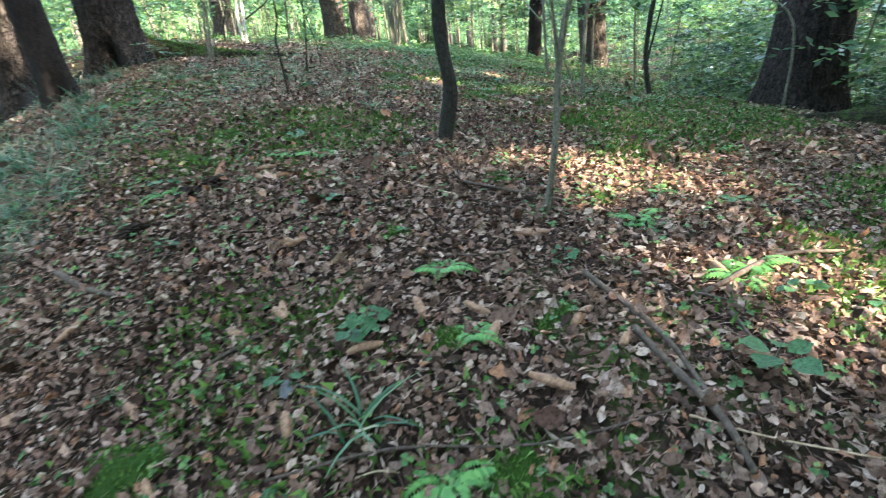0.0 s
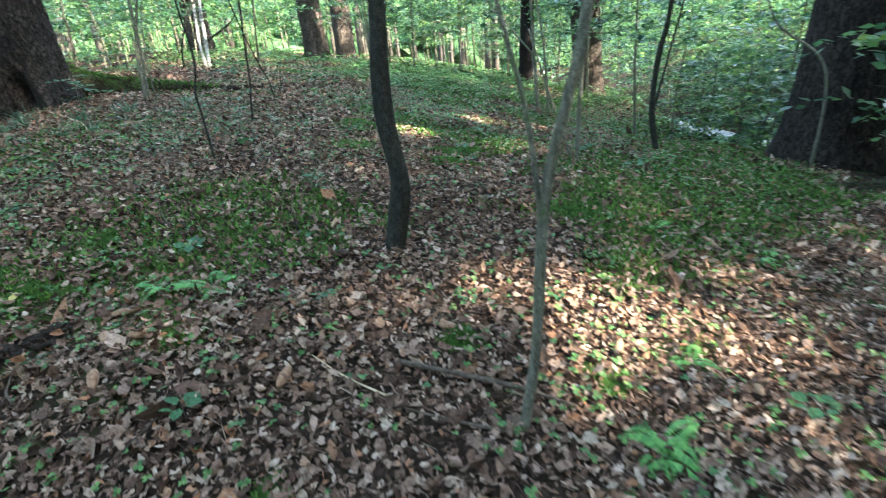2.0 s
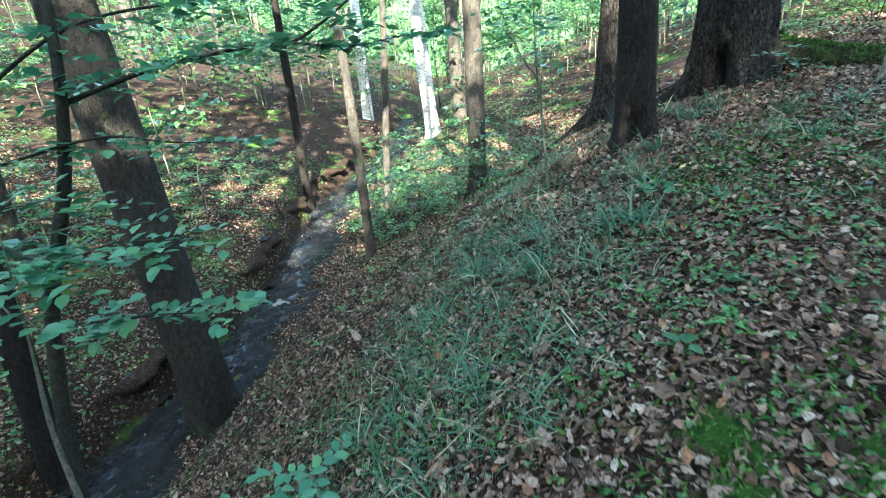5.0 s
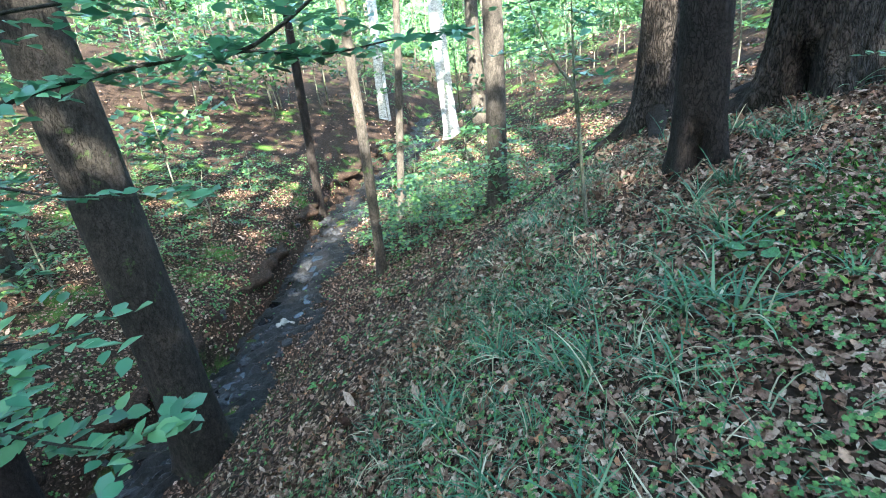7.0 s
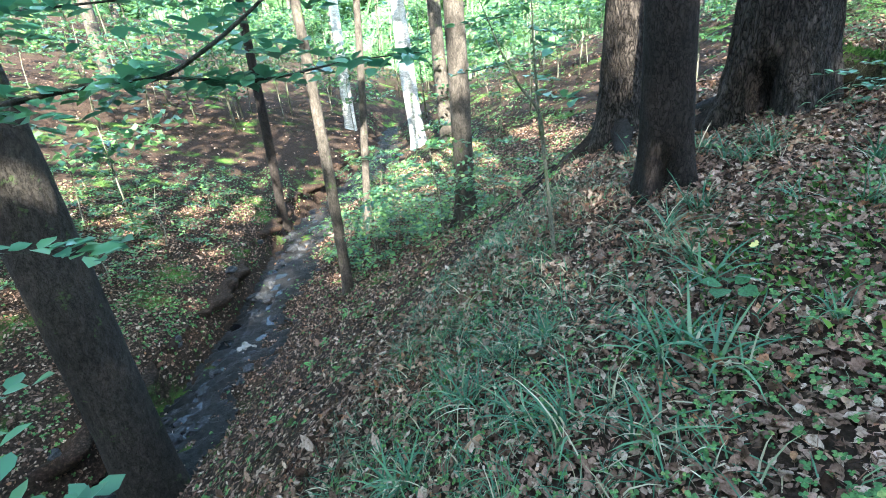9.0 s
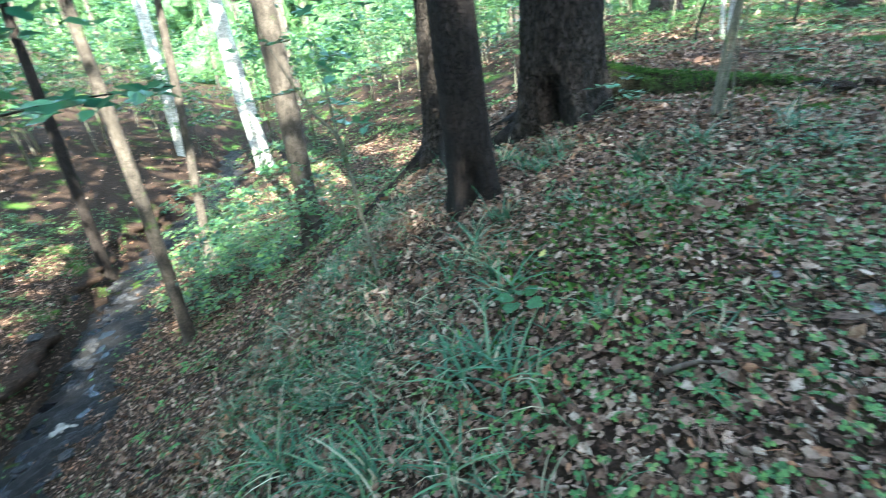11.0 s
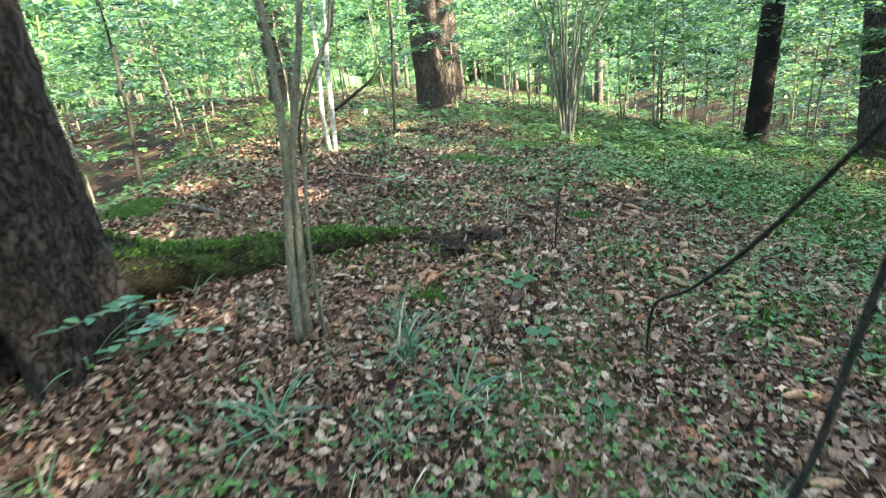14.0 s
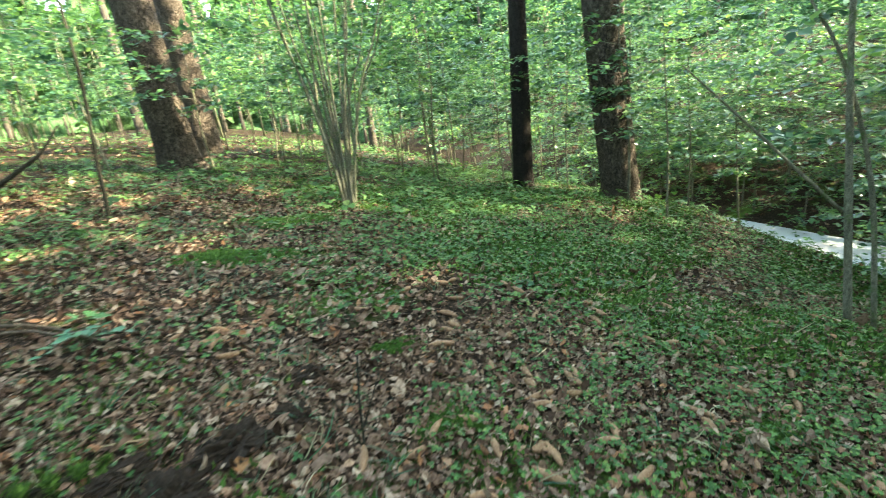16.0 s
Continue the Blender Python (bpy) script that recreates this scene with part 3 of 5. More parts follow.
def moss_coat(parent, me, count, lo):
    """Short shoots over the upper side of a mossy root."""
    co = np.array([v.co for v in me.vertices])
    no = np.array([v.normal for v in me.vertices])
    w = np.clip(no[:, 2] - lo, 0, 1)
    k = rng.choice(len(co), count, p=w / w.sum())
    p = co[k] + rng.normal(0, 0.012, (count, 3))
    part("moss", scatter("moss", np.array([(-0.25, 0, 0), (0.25, 0, 0), (0, 0.35, 1.0)]), [(0, 1, 2)], p, turns(count, no[k], 0.45), rng.uniform(0.014, 0.032, count)), MOSS, parent, "shaggy green moss")


moss_coat(moss_root, moss_root.data, 9000, 0.15)
root(tree_a, [(-0.1, -0.1, 0.15), (-0.35, -0.3, 0.06), (-0.65, -0.42, -0.1), (-0.95, -0.45, -0.4)], [0.14, 0.11, 0.08, 0.04], BARK_DARK)
root(tree_a, [(-0.1, 0.1, 0.2), (-0.5, 0.3, 0.05), (-0.9, 0.35, -0.15), (-1.3, 0.3, -0.45)], [0.15, 0.11, 0.08, 0.04], BARK_DARK)
for pts_, rad_ in (([(0, 0, 0.25), (-0.35, -0.35, 0.1), (-0.6, -0.75, -0.12), (-0.85, -1.2, -0.55)], [0.14, 0.095, 0.07, 0.035]),
                   ([(0, 0, 0.3), (-0.6, -0.1, 0.12), (-1.1, -0.3, -0.15), (-1.6, -0.6, -0.6)], [0.14, 0.09, 0.065, 0.03]),
                   ([(0, 0, 0.2), (0.4, -0.4, 0.12), (0.7, -0.75, 0.05), (1.0, -1.0, -0.1)], [0.18, 0.11, 0.08, 0.04]),
                   ([(0, 0, 0.3), (-0.5, 0.3, 0.2), (-1.2, 0.45, 0.1), (-1.7, 0.4, -0.2)], [0.13, 0.09, 0.07, 0.04])):
    root(tree_c, pts_, rad_, BARK_DARK)
root(tree_r2, [(0, 0, 0.2), (-0.5, 0.25, 0.12), (-0.9, 0.4, 0.03), (-1.3, 0.5, -0.1)], [0.25, 0.17, 0.1, 0.05], MOSSY, "mossy spreading root")

# ---- saplings ----


def leaf_spray(anchor, heading, length, leaves, size, flat=0.25, sag=0.1):
    """Positions and turns of leaves set along a twig to both sides."""
    u = np.linspace(0.15, 1, leaves)
    side = np.where(np.arange(leaves) % 2 == 0, 1.0, -1.0)
    h = np.array([math.cos(heading), math.sin(heading)])
    p = np.stack([anchor[0] + h[0] * length * u, anchor[1] + h[1] * length * u, anchor[2] - sag * length * u ** 2], 1)
    p += rng.normal(0, 0.02 * length, p.shape)
    yaw = heading + side * rng.uniform(0.5, 1.2, leaves)
    return p, turns(leaves, tilt=flat, yaw=yaw), rng.uniform(0.75, 1.2, leaves) * size


def leaf_mesh(name, sprays, near=True):
    p, r, s = [np.concatenate(v) for v in zip(*sprays)]
    return scatter(name, LEAF_V if near else FAR_V, LEAF_F if near else FAR_F, p, r, s)


def sapling(name, x, y, stems, bark, label, sprays=(), leaf=BEECH, category="sapling", group="saplings of the spur", sides=10, lift=0.0):
    """stems: lists of (dx, dy, dz, radius) from the foot; each is one stem."""
    t = thing(name, x, y, top(x, y), label, category, group)
    for st in stems:
        st = [(a, b, c - 0.12 if i == 0 else c, r) for i, (a, b, c, r) in enumerate(st)]
        knots = rng.uniform(0, 6, 2)
        part("stem", tube_mesh("stem", [q[:3] for q in st], [q[3] for q in st], sides, lambda a, s: 1 + 0.07 * np.sin(2 * a + 9 * s + knots[0]) + 0.1 * np.clip(np.sin(14 * s + knots[1]), 0.75, 1) - 0.08, smooth_steps=5), bark, t)
    if sprays:
        part("leaves", leaf_mesh("leaves", sprays), leaf, t)
        for p, r, s in sprays:
            part("twig", tube_mesh("twig", p[::max(1, len(p) // 5)], np.linspace(0.005, 0.0015, len(p[::max(1, len(p) // 5)])), 5), bark, t)
    return t


sapling("beech_sapling", -0.06, 3.76, [[(0, 0, 0, 0.062), (0.07, 0, 0.18, 0.058), (0.1, 0, 0.4, 0.056), (0.06, 0, 0.7, 0.052), (0.06, 0, 0.97, 0.048), (0.09, 0, 1.35, 0.045), (0.12, 0.05, 2.2, 0.04), (0.1, 0.1, 3.6, 0.025), (0.2, 0.1, 5.2, 0.01)]], BARK_SAP_DARK, "crooked black sapling trunk with a kinked foot", sprays=[leaf_spray((0.1, 0.1, 3.2 + 0.25 * k), k * 2.4, 1.3, 26, 0.1) for k in range(8)], sides=14)
sapling("hazel_sapling", 0.5, 2.5, [[(-0.01, 0, 0, 0.0195), (0.05, -0.01, 0.3, 0.0180), (0.08, -0.02, 0.84, 0.0165), (0.14, -0.03, 1.12, 0.0158), (0.19, -0.04, 1.4, 0.0142), (0.3, 0.0, 2.4, 0.0105), (0.4, 0.1, 3.6, 0.0045)], [(0.075, -0.02, 0.86, 0.0090), (0.03, -0.01, 1.09, 0.0083), (-0.03, 0, 1.33, 0.0067), (-0.15, 0.05, 1.9, 0.0030)]], BARK_SAP, "slender pale grey sapling with a forked stem", sprays=[leaf_spray((0.33, 0.02, 2.5 + 0.2 * k), k * 2.4, 0.9, 18, 0.09) for k in range(5)])
sapling("beech_sapling", 2.65, 6.27, [[(0, 0, 0, 0.034), (-0.1, 0.05, 0.44, 0.031), (-0.08, 0.04, 0.99, 0.029), (-0.01, 0, 1.5, 0.025), (0.05, 0, 2.8, 0.015), (0.1, 0, 4.0, 0.006)], [(-0.1, 0.05, 0.5, 0.014), (0.05, 0.1, 1.0, 0.012), (0.18, 0.1, 1.6, 0.008)]], BARK_SAP_DARK, "dark forked sapling stem", sprays=[leaf_spray((0, 0, 1.7 + 0.25 * k), k * 2.4, 1.0, 22, 0.09) for k in range(6)])
sapling("hazel_sapling", 1.55, 5.6, [[(0, 0, 0, 0.022), (0.03, 0, 0.8, 0.02), (0.1, 0, 1.8, 0.015), (0.15, 0, 3, 0.006)], [(0.02, 0.02, 0, 0.012), (-0.2, 0.05, 0.5, 0.011), (-0.42, 0.1, 1.2, 0.007)]], BARK_SAP, "pale thin sapling with a side shoot")
sapling("rowan_clump", -3.4, 7.42, [[(-0.03, -0.01, 0, 0.0248), (-0.01, -0.01, 0.12, 0.0216), (0.02, 0.01, 0.49, 0.0196), (0.07, 0.03, 0.81, 0.0184), (0.09, 0.04, 1.16, 0.0168), (0.09, 0.04, 1.47, 0.0152), (0.0, 0.05, 2.6, 0.0096), (-0.1, 0, 3.8, 0.0036)],
                                   [(0.03, 0.02, 0, 0.0224), (0.025, 0.015, 0.12, 0.0192), (0.06, 0.03, 0.48, 0.0168), (0.09, 0.04, 0.81, 0.0160), (0.16, 0.08, 1.15, 0.0144), (0.23, 0.11, 1.47, 0.0132), (0.42, 0.2, 2.7, 0.0072), (0.5, 0.2, 3.8, 0.0026)],
                                   [(0.085, 0.04, 0, 0.0096), (0.09, 0.04, 0.33, 0.0084), (0.11, 0.05, 0.6, 0.0080), (0.18, 0.08, 1.03, 0.0072), (0.28, 0.13, 1.27, 0.0068), (0.35, 0.17, 1.46, 0.0060), (0.5, 0.2, 2.4, 0.0030)]], BARK_SAP, "young rowan with three grey-green stems from one foot", sprays=[leaf_spray((-0.1, 0.0, 1.75 + 0.2 * k), k * 2.4, 0.8, 18, 0.09) for k in range(7)], sides=14)
sapling("beech_sapling", -4.72, 11.15, [[(0, 0, 0, 0.02), (0.05, 0.02, 0.36, 0.019), (0.24, 0.1, 0.88, 0.018), (0.5, 0.19, 1.31, 0.017), (0.62, 0.23, 1.8, 0.015), (0.7, 0.3, 3, 0.006)]], BARK_SAP_DARK, "dark winding sapling stem")
pale_hazel = sapling("hazel_clump", -4.47, 11.6, [[(0, 0, 0, 0.03), (-0.03, 0, 0.49, 0.028), (0.01, 0, 0.93, 0.025), (0.04, 0, 1.58, 0.02), (0, 0, 3, 0.008)], [(0.05, 0, 0, 0.035), (0.1, 0.03, 0.67, 0.033), (0.13, 0.04, 1.1, 0.03), (0.21, 0.07, 1.9, 0.022), (0.3, 0.1, 3.2, 0.008)]], BARK_BIRCH, "pale grey hazel stems with one bent dark shoot", sprays=[leaf_spray((0.1, 0, 1.8 + 0.2 * k), k * 2.4, 1.0, 22, 0.09) for k in range(6)])
part("side_shoot", tube_mesh("side_shoot", [(0.08, 0.03, 0.5), (0.4, 0.12, 0.7), (0.62, 0.17, 0.85), (0.78, 0.21, 1.05)], [0.022, 0.019, 0.015, 0.008], 8, smooth_steps=5), BARK_SAP_DARK, pale_hazel, "dark bent side shoot")
sapling("beech_sapling", -3.84, 12.9, [[(0, 0, 0, 0.025), (0.07, 0.01, 0.71, 0.022), (0.14, 0.03, 1.38, 0.02), (0.17, 0.03, 2.01, 0.016), (0.2, 0, 3.4, 0.006)]], BARK_SAP_DARK, "thin straight dark sapling", sprays=[leaf_spray((0.17, 0.03, 1.5 + 0.2 * k), k * 2.4, 0.8, 20, 0.08) for k in range(6)])
sapling("beech_sapling", -6.24, 10.25, [[(0, 0, 0, 0.024), (0.09, 0.07, 0.85, 0.02), (0.08, 0.07, 1.1, 0.018), (0.11, 0.09, 1.43, 0.015), (0.1, 0.1, 2.6, 0.006)]], BARK_SAP_DARK, "thin dark sapling with a bent top", sprays=[leaf_spray((0.1, 0.1, 1.3 + 0.2 * k), k * 2.4, 0.7, 18, 0.08) for k in range(5)])
sapling("beech_sapling", -1.8, 6.52, [[(0, 0, 0, 0.0112), (0.05, -0.02, 0.2, 0.0106), (0.09, -0.03, 0.41, 0.0096), (0.12, -0.05, 0.74, 0.0089), (0.16, -0.07, 1.09, 0.0079), (0.19, -0.09, 1.4, 0.0073), (0.25, -0.1, 2.2, 0.0033)]], BARK_SAP_DARK, "slim knotty dark green sapling stem")
sapling("beech_sapling", -1.64, 5.16, [[(0, 0, 0, 0.0106), (-0.02, 0.01, 0.35, 0.0097), (-0.03, 0.01, 0.56, 0.0097), (0.02, 0.0, 0.72, 0.0093), (0.03, 0, 0.9, 0.0088), (0.0, 0, 1.3, 0.0075), (0.05, 0, 2.4, 0.0044)]], BARK_SAP_DARK, "dark knotty sapling stem beside the way")
sapling("beech_sapling", -1.8, 7.45, [[(0, 0, 0, 0.0064), (0.0, -0.07, 0.25, 0.0064), (0.02, -0.36, 0.46, 0.0068), (0.04, -0.7, 0.75, 0.0072), (0.07, -1.1, 1.18, 0.0072), (0.1, -1.5, 1.65, 0.0048)]], BARK_SAP_DARK, "thin arching dark sapling leaning over the way")
sapling("beech_sapling", -4.86, 5.08, [[(0, 0, -0.05, 0.015), (-0.05, -0.06, 0.72, 0.013), (-0.07, -0.08, 0.98, 0.012), (-0.15, -0.18, 1.17, 0.009), (-0.22, -0.26, 1.39, 0.006), (-0.3, -0.35, 1.7, 0.003)], [(-0.065, -0.075, 0.95, 0.009), (-0.08, -0.09, 1.19, 0.008), (-0.09, -0.1, 1.5, 0.005), (-0.1, -0.1, 2.0, 0.002)]], BARK_SAP, "young forked beech with bright leaves on the ravine brow", leaf=BEECH_NEAR, sprays=[leaf_spray((-0.12 - 0.05 * (k % 3), -0.12, 1.1 + 0.1 * k), k * 2.0, 0.45, 12, 0.085) for k in range(8)])
sapling("beech_sapling", 1.84, 8.8, [[(0, 0, 0, 0.03), (-0.06, 0.11, 1.26, 0.025), (-0.1, 0.19, 2.41, 0.018), (-0.1, 0.2, 3.6, 0.006)], [(0.15, -0.1, 0, 0.02), (0.08, 0.02, 1.07, 0.018), (-0.06, 0.22, 1.97, 0.013), (-0.2, 0.44, 2.5, 0.008)], [(-0.04, 0.1, 1.0, 0.014), (-0.5, 0.45, 1.5, 0.011), (-0.95, 0.8, 2.1, 0.006)]], BARK_SAP, "grey-green sapling group at the bank edge", sprays=[leaf_spray((-0.1, 0.2, 1.6 + 0.25 * k), k * 2.4, 0.8, 20, 0.09) for k in range(6)])
stems_ = []
for k in range(13):
    a_, s_ = -0.5 + k * 0.095, random.uniform(0.8, 1.1)
    dx_ = 0.55 * (k - 5.2) / 6 + random.uniform(-0.05, 0.05)
    dy_ = random.uniform(-0.3, 0.3)
    stems_.append([(0.06 * (k - 6) / 6, random.uniform(-0.08, 0.08), 0, 0.022), (0.3 * dx_, 0.3 * dy_, 0.7, 0.019), (0.65 * dx_, 0.6 * dy_, 1.5, 0.016), (dx_ * 1.15, dy_, 2.4 * s_, 0.012), (dx_ * 1.7, dy_ * 1.4, 3.6 * s_, 0.005)])
sapling("hazel_clump", -1.16, 13.1, stems_, BARK_SAP, "fan of many thin pale hazel stems from one stool", sprays=[leaf_spray((0.3 * math.cos(k * 2.4), 0.3 * math.sin(k * 2.4), 1.7 + 0.12 * k), k * 2.4, 1.1, 24, 0.1) for k in range(12)], category="shrub")

# overhanging beech boughs above the ravine
bough = thing("beech_sapling", -5.3, 0.7, top(-5.3, 0.7), "young beech leaning out with leafy boughs over the ravine", "sapling", "saplings of the spur")

sapling("ivy_vine", 4.35, 6.15, [[(-0.07, 0.05, 0.05, 0.017), (-0.06, 0.05, 0.74, 0.015), (-0.16, 0.12, 1.16, 0.013), (-0.52, 0.35, 1.54, 0.011), (-0.7, 0.5, 2.3, 0.006)]], BARK_SAP, "pale bent climbing stem in front of a dark spruce", category="vine", group="")
sapling("beech_sapling", -2.05, 8.54, [[(0, 0, 0, 0.007), (0.02, 0, 0.2, 0.006), (0.05, 0.02, 0.42, 0.004)], [(0.01, 0, 0.1, 0.005), (-0.08, 0.03, 0.26, 0.003)], [(0.02, 0, 0.22, 0.004), (0.12, -0.02, 0.34, 0.002)]], BARK_SAP_DARK, "tiny dark leafless sapling beside bare soil", sides=6)
sapling("dead_brush", -5.04, 11.18, [[(0, 0, 0, 0.008), (0.1 * k - 0.25, 0.05 * (k % 3), 0.22 + 0.05 * (k % 2), 0.006), (0.24 * k - 0.6, 0.1 * (k % 3) - 0.1, 0.4 + 0.12 * (k % 3), 0.003)] for k in range(6)], BARK_SAP_DARK, "tangle of dead grey twigs on the forest floor", category="brushwood", group="", sides=6)
bz = bough.location.z
part("stem", tube_mesh("stem", [(0, 0, -0.15), (0.05, 0.1, 1.2), (0.2, 0.4, 2.6), (0.35, 0.8, 3.6), (0.4, 1.0, 4.6), (0.4, 1.1, 6.5)], [0.06, 0.055, 0.045, 0.035, 0.025, 0.01], 12, smooth_steps=5), BARK_SAP_DARK, bough)


def bough_branch(points, radii, spray_every, length, size, count):
    rel = [(x + 5.3, y - 0.7, z - bz) for x, y, z in points]
    part("branch", tube_mesh("branch", rel, radii, 8, smooth_steps=6), BARK_SAP_DARK, bough)
    sprays = []
    for i in range(len(rel) - 1):
        a, b = np.array(rel[i]), np.array(rel[i + 1])
        for k in range(spray_every):
            q = a + (b - a) * (k + 0.5) / spray_every
            sprays.append(leaf_spray(q, rng.uniform(0, 6.28), length * rng.uniform(0.5, 1.1), count, size, 0.3, 0.15))
    part("leaves", leaf_mesh("leaves", sprays), BEECH_NEAR, bough)


bough_branch([(-4.95, 1.6, 1.95), (-4.65, 2.09, 2.09), (-4.71, 2.31, 2.13), (-4.75, 2.62, 2.18), (-4.75, 2.88, 2.19), (-4.73, 3.07, 2.28), (-4.71, 3.24, 2.39), (-4.6, 3.6, 2.65)], [0.016, 0.013, 0.012, 0.011, 0.01, 0.009, 0.008, 0.003], 5, 0.5, 0.095, 9)
bough_branch([(-4.75, 2.88, 2.19), (-4.7, 3.27, 2.15), (-4.6, 3.62, 2.19), (-4.44, 3.96, 2.2)], [0.007, 0.006, 0.004, 0.002], 4, 0.32, 0.095, 7)
bough_branch([(-5.1, 1.0, 1.0), (-4.7, 1.15, 1.25), (-4.22, 1.46, 1.22), (-4.27, 1.72, 1.26), (-4.31, 2.04, 1.18)], [0.012, 0.009, 0.007, 0.005, 0.002], 6, 0.36, 0.095, 8)
bough_branch([(-5.2, 1.0, 1.9), (-5.1, 1.7, 2.35), (-5.2, 2.4, 2.5), (-5.4, 3.1, 2.6)], [0.014, 0.01, 0.007, 0.003], 9, 0.55, 0.095, 9)
bough_branch([(-5.0, 1.2, 0.6), (-4.5, 1.6, 0.75), (-4.1, 1.95, 0.85), (-3.95, 2.25, 0.8)], [0.01, 0.008, 0.005, 0.002], 5, 0.35, 0.095, 8)
bough_branch([(-5.2, 1.0, 1.6), (-4.8, 1.7, 1.75), (-4.5, 2.1, 1.7), (-4.4, 2.5, 1.65)], [0.01, 0.008, 0.005, 0.002], 4, 0.4, 0.09, 8)

slope_beech = sapling("beech_sapling", -4.55, 1.0, [[(0, 0, 0, 0.022), (0.05, 0.05, 0.8, 0.019), (0.12, 0.1, 1.6, 0.014), (0.2, 0.2, 2.2, 0.008), (0.25, 0.3, 2.9, 0.003)]], BARK_SAP, "young beech with tiers of leaves on the ravine slope", leaf=BEECH_NEAR,
                      sprays=[leaf_spray((0.15 + 0.02 * k, 0.1 + 0.03 * k, (1.0 - top(-4.55, 1.0)) + 0.07 * k), 0.2 + 0.35 * k, 0.75, 15, 0.085, 0.25, 0.1) for k in range(9)])
for x_, y_, h_ in ((-3.42, 2.05, 0.28), (-3.36, 2.32, 0.25), (-3.2, 1.62, 0.55), (-3.55, 1.75, 0.3)):
    sapling("beech_sapling", x_, y_, [[(0, 0, 0, 0.005), (0.01, 0, h_ * 0.6, 0.004), (0, 0.01, h_, 0.002)]], BARK_SAP, "knee-high beech seedling with broad green leaves", leaf=BEECH_NEAR, sprays=[leaf_spray((0, 0, h_ * (0.75 + 0.1 * k)), k * 2.1, 0.26, 7, 0.085, 0.2, 0.1) for k in range(4)])

for x_, y_, h_, n_ in ((-4.12, 7.2, 0.3, 4), (-3.95, 7.2, 0.2, 3), (-3.3, 9.69, 0.16, 4)):
    sapling("beech_sapling", x_, y_, [[(0, 0, 0, 0.004), (0.03, 0, h_ * 0.6, 0.003), (0.08, 0.01, h_, 0.0015)]], BARK_SAP, "low broad-leaved seedling beside the trunk and clods", leaf=BEECH_NEAR, sprays=[leaf_spray((0.02, 0, h_ * (0.7 + 0.12 * k)), 0.3 + k * 1.9, 0.2, 6, 0.07, 0.2, 0.1) for k in range(n_)])

# ---- young leafy growth of the background ----


def young_beech_kind(seed, tall, low=0.4):
    """One leafy young beech: tiers of flat branches."""
    r = random.Random(seed)
    t = thing("young_beech", 0, 0, -50, "young beech with tiers of fresh green leaves", "young tree", "understorey beeches")
    part("stem", tube_mesh("stem", [(0, 0, -0.2), (0.05, 0.03, tall * 0.3), (-0.05, 0.05, tall * 0.65), (0.05, 0, tall)], [0.022, 0.018, 0.012, 0.004], 7, smooth_steps=3), BARK_SAP, t)
    sprays, twigs = [], []
    tiers = int(tall * 6 * (1 - low)) + 4
    for k in range(tiers):
        z = tall * (low + (1 - low) * k / tiers)
        reach = (0.55 + 0.5 * math.sin(math.pi * (0.15 + 0.75 * k / tiers))) * r.uniform(0.7, 1.25)
        a = k * 2.4 + r.uniform(-0.4, 0.4)
        tip = (math.cos(a) * reach, math.sin(a) * reach, z + 0.1)
        twigs.append(tube([(0, 0, z - 0.1), tip], [0.005, 0.001], 4))
        for m in range(4):
            f = 0.2 + 0.25 * m
            sprays.append(leaf_spray((tip[0] * f, tip[1] * f, z), a + r.uniform(-0.9, 0.9), reach * 0.6, 13, 0.115, 0.5, 0.2))
    tagged(part("branchwork", joined("branchwork", twigs), BARK_SAP, t), kind="stuff")
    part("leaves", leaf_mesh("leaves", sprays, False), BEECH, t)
    return t


KINDS = [young_beech_kind(s, h) for s, h in ((1, 2.6), (2, 3.4), (3, 4.4), (4, 5.4), (5, 3.8))]
BUSHES = [young_beech_kind(s, h, 0.08) for s, h in ((6, 1.5), (7, 2.1), (8, 1.1))]


def free_of_path(x, y, gap):
    """Whether a spot keeps clear of the spur walked and of the open ravine."""
    if -5.5 < x < 2.6 + gap and -3 < y < 12.5:
        return False
    s, d = stream_frame(x, y)
    return not (-6 < s < 16 and -2.6 < d < 5.2)


def spread(count, area, gap, seed, keep):
    r, out = random.Random(seed), []
    tries = 0
    while len(out) < count and tries < 40 * count:
        tries += 1
        x, y = r.uniform(area[0], area[1]), r.uniform(area[2], area[3])
        if keep(x, y) and all((x - a) ** 2 + (y - b) ** 2 > gap * gap for a, b in out):
            out.append((x, y))
    return out


def plant(spots, kinds, seed, lo=0.8, hi=1.2):
    r = random.Random(seed)
    for x, y in spots:
        k = kinds[r.randrange(len(kinds))]
        c = copy_thing(k, pose(x, y, top(x, y), r.uniform(-4, 4), r.uniform(-4, 4), r.uniform(0, 360)))
        s = r.uniform(lo, hi)
        c.scale = (s, s, s)


plant(spread(40, (3.4, 13, 9, 24), 0.75, 1, lambda x, y: free_of_path(x, y, 0.8) and not 6.2 < x < 9.4), KINDS, 1)
plant(spread(26, (5.4, 14, 1, 9), 0.9, 2, lambda x, y: not 6.2 < x < 9.4), [KINDS[0], KINDS[1], KINDS[4]], 2)
plant(spread(24, (-3, 3.4, 14.6, 25), 0.9, 3, lambda x, y: True), KINDS, 3)
plant(spread(30, (-16, -3, 15.5, 28), 1.1, 4, lambda x, y: True), KINDS, 4)
plant(spread(36, (-34, -9, -12, 18), 1.3, 5, lambda x, y: free_of_path(x, y, 0) and stream_frame(x, y)[1] < -2.6), KINDS, 5)
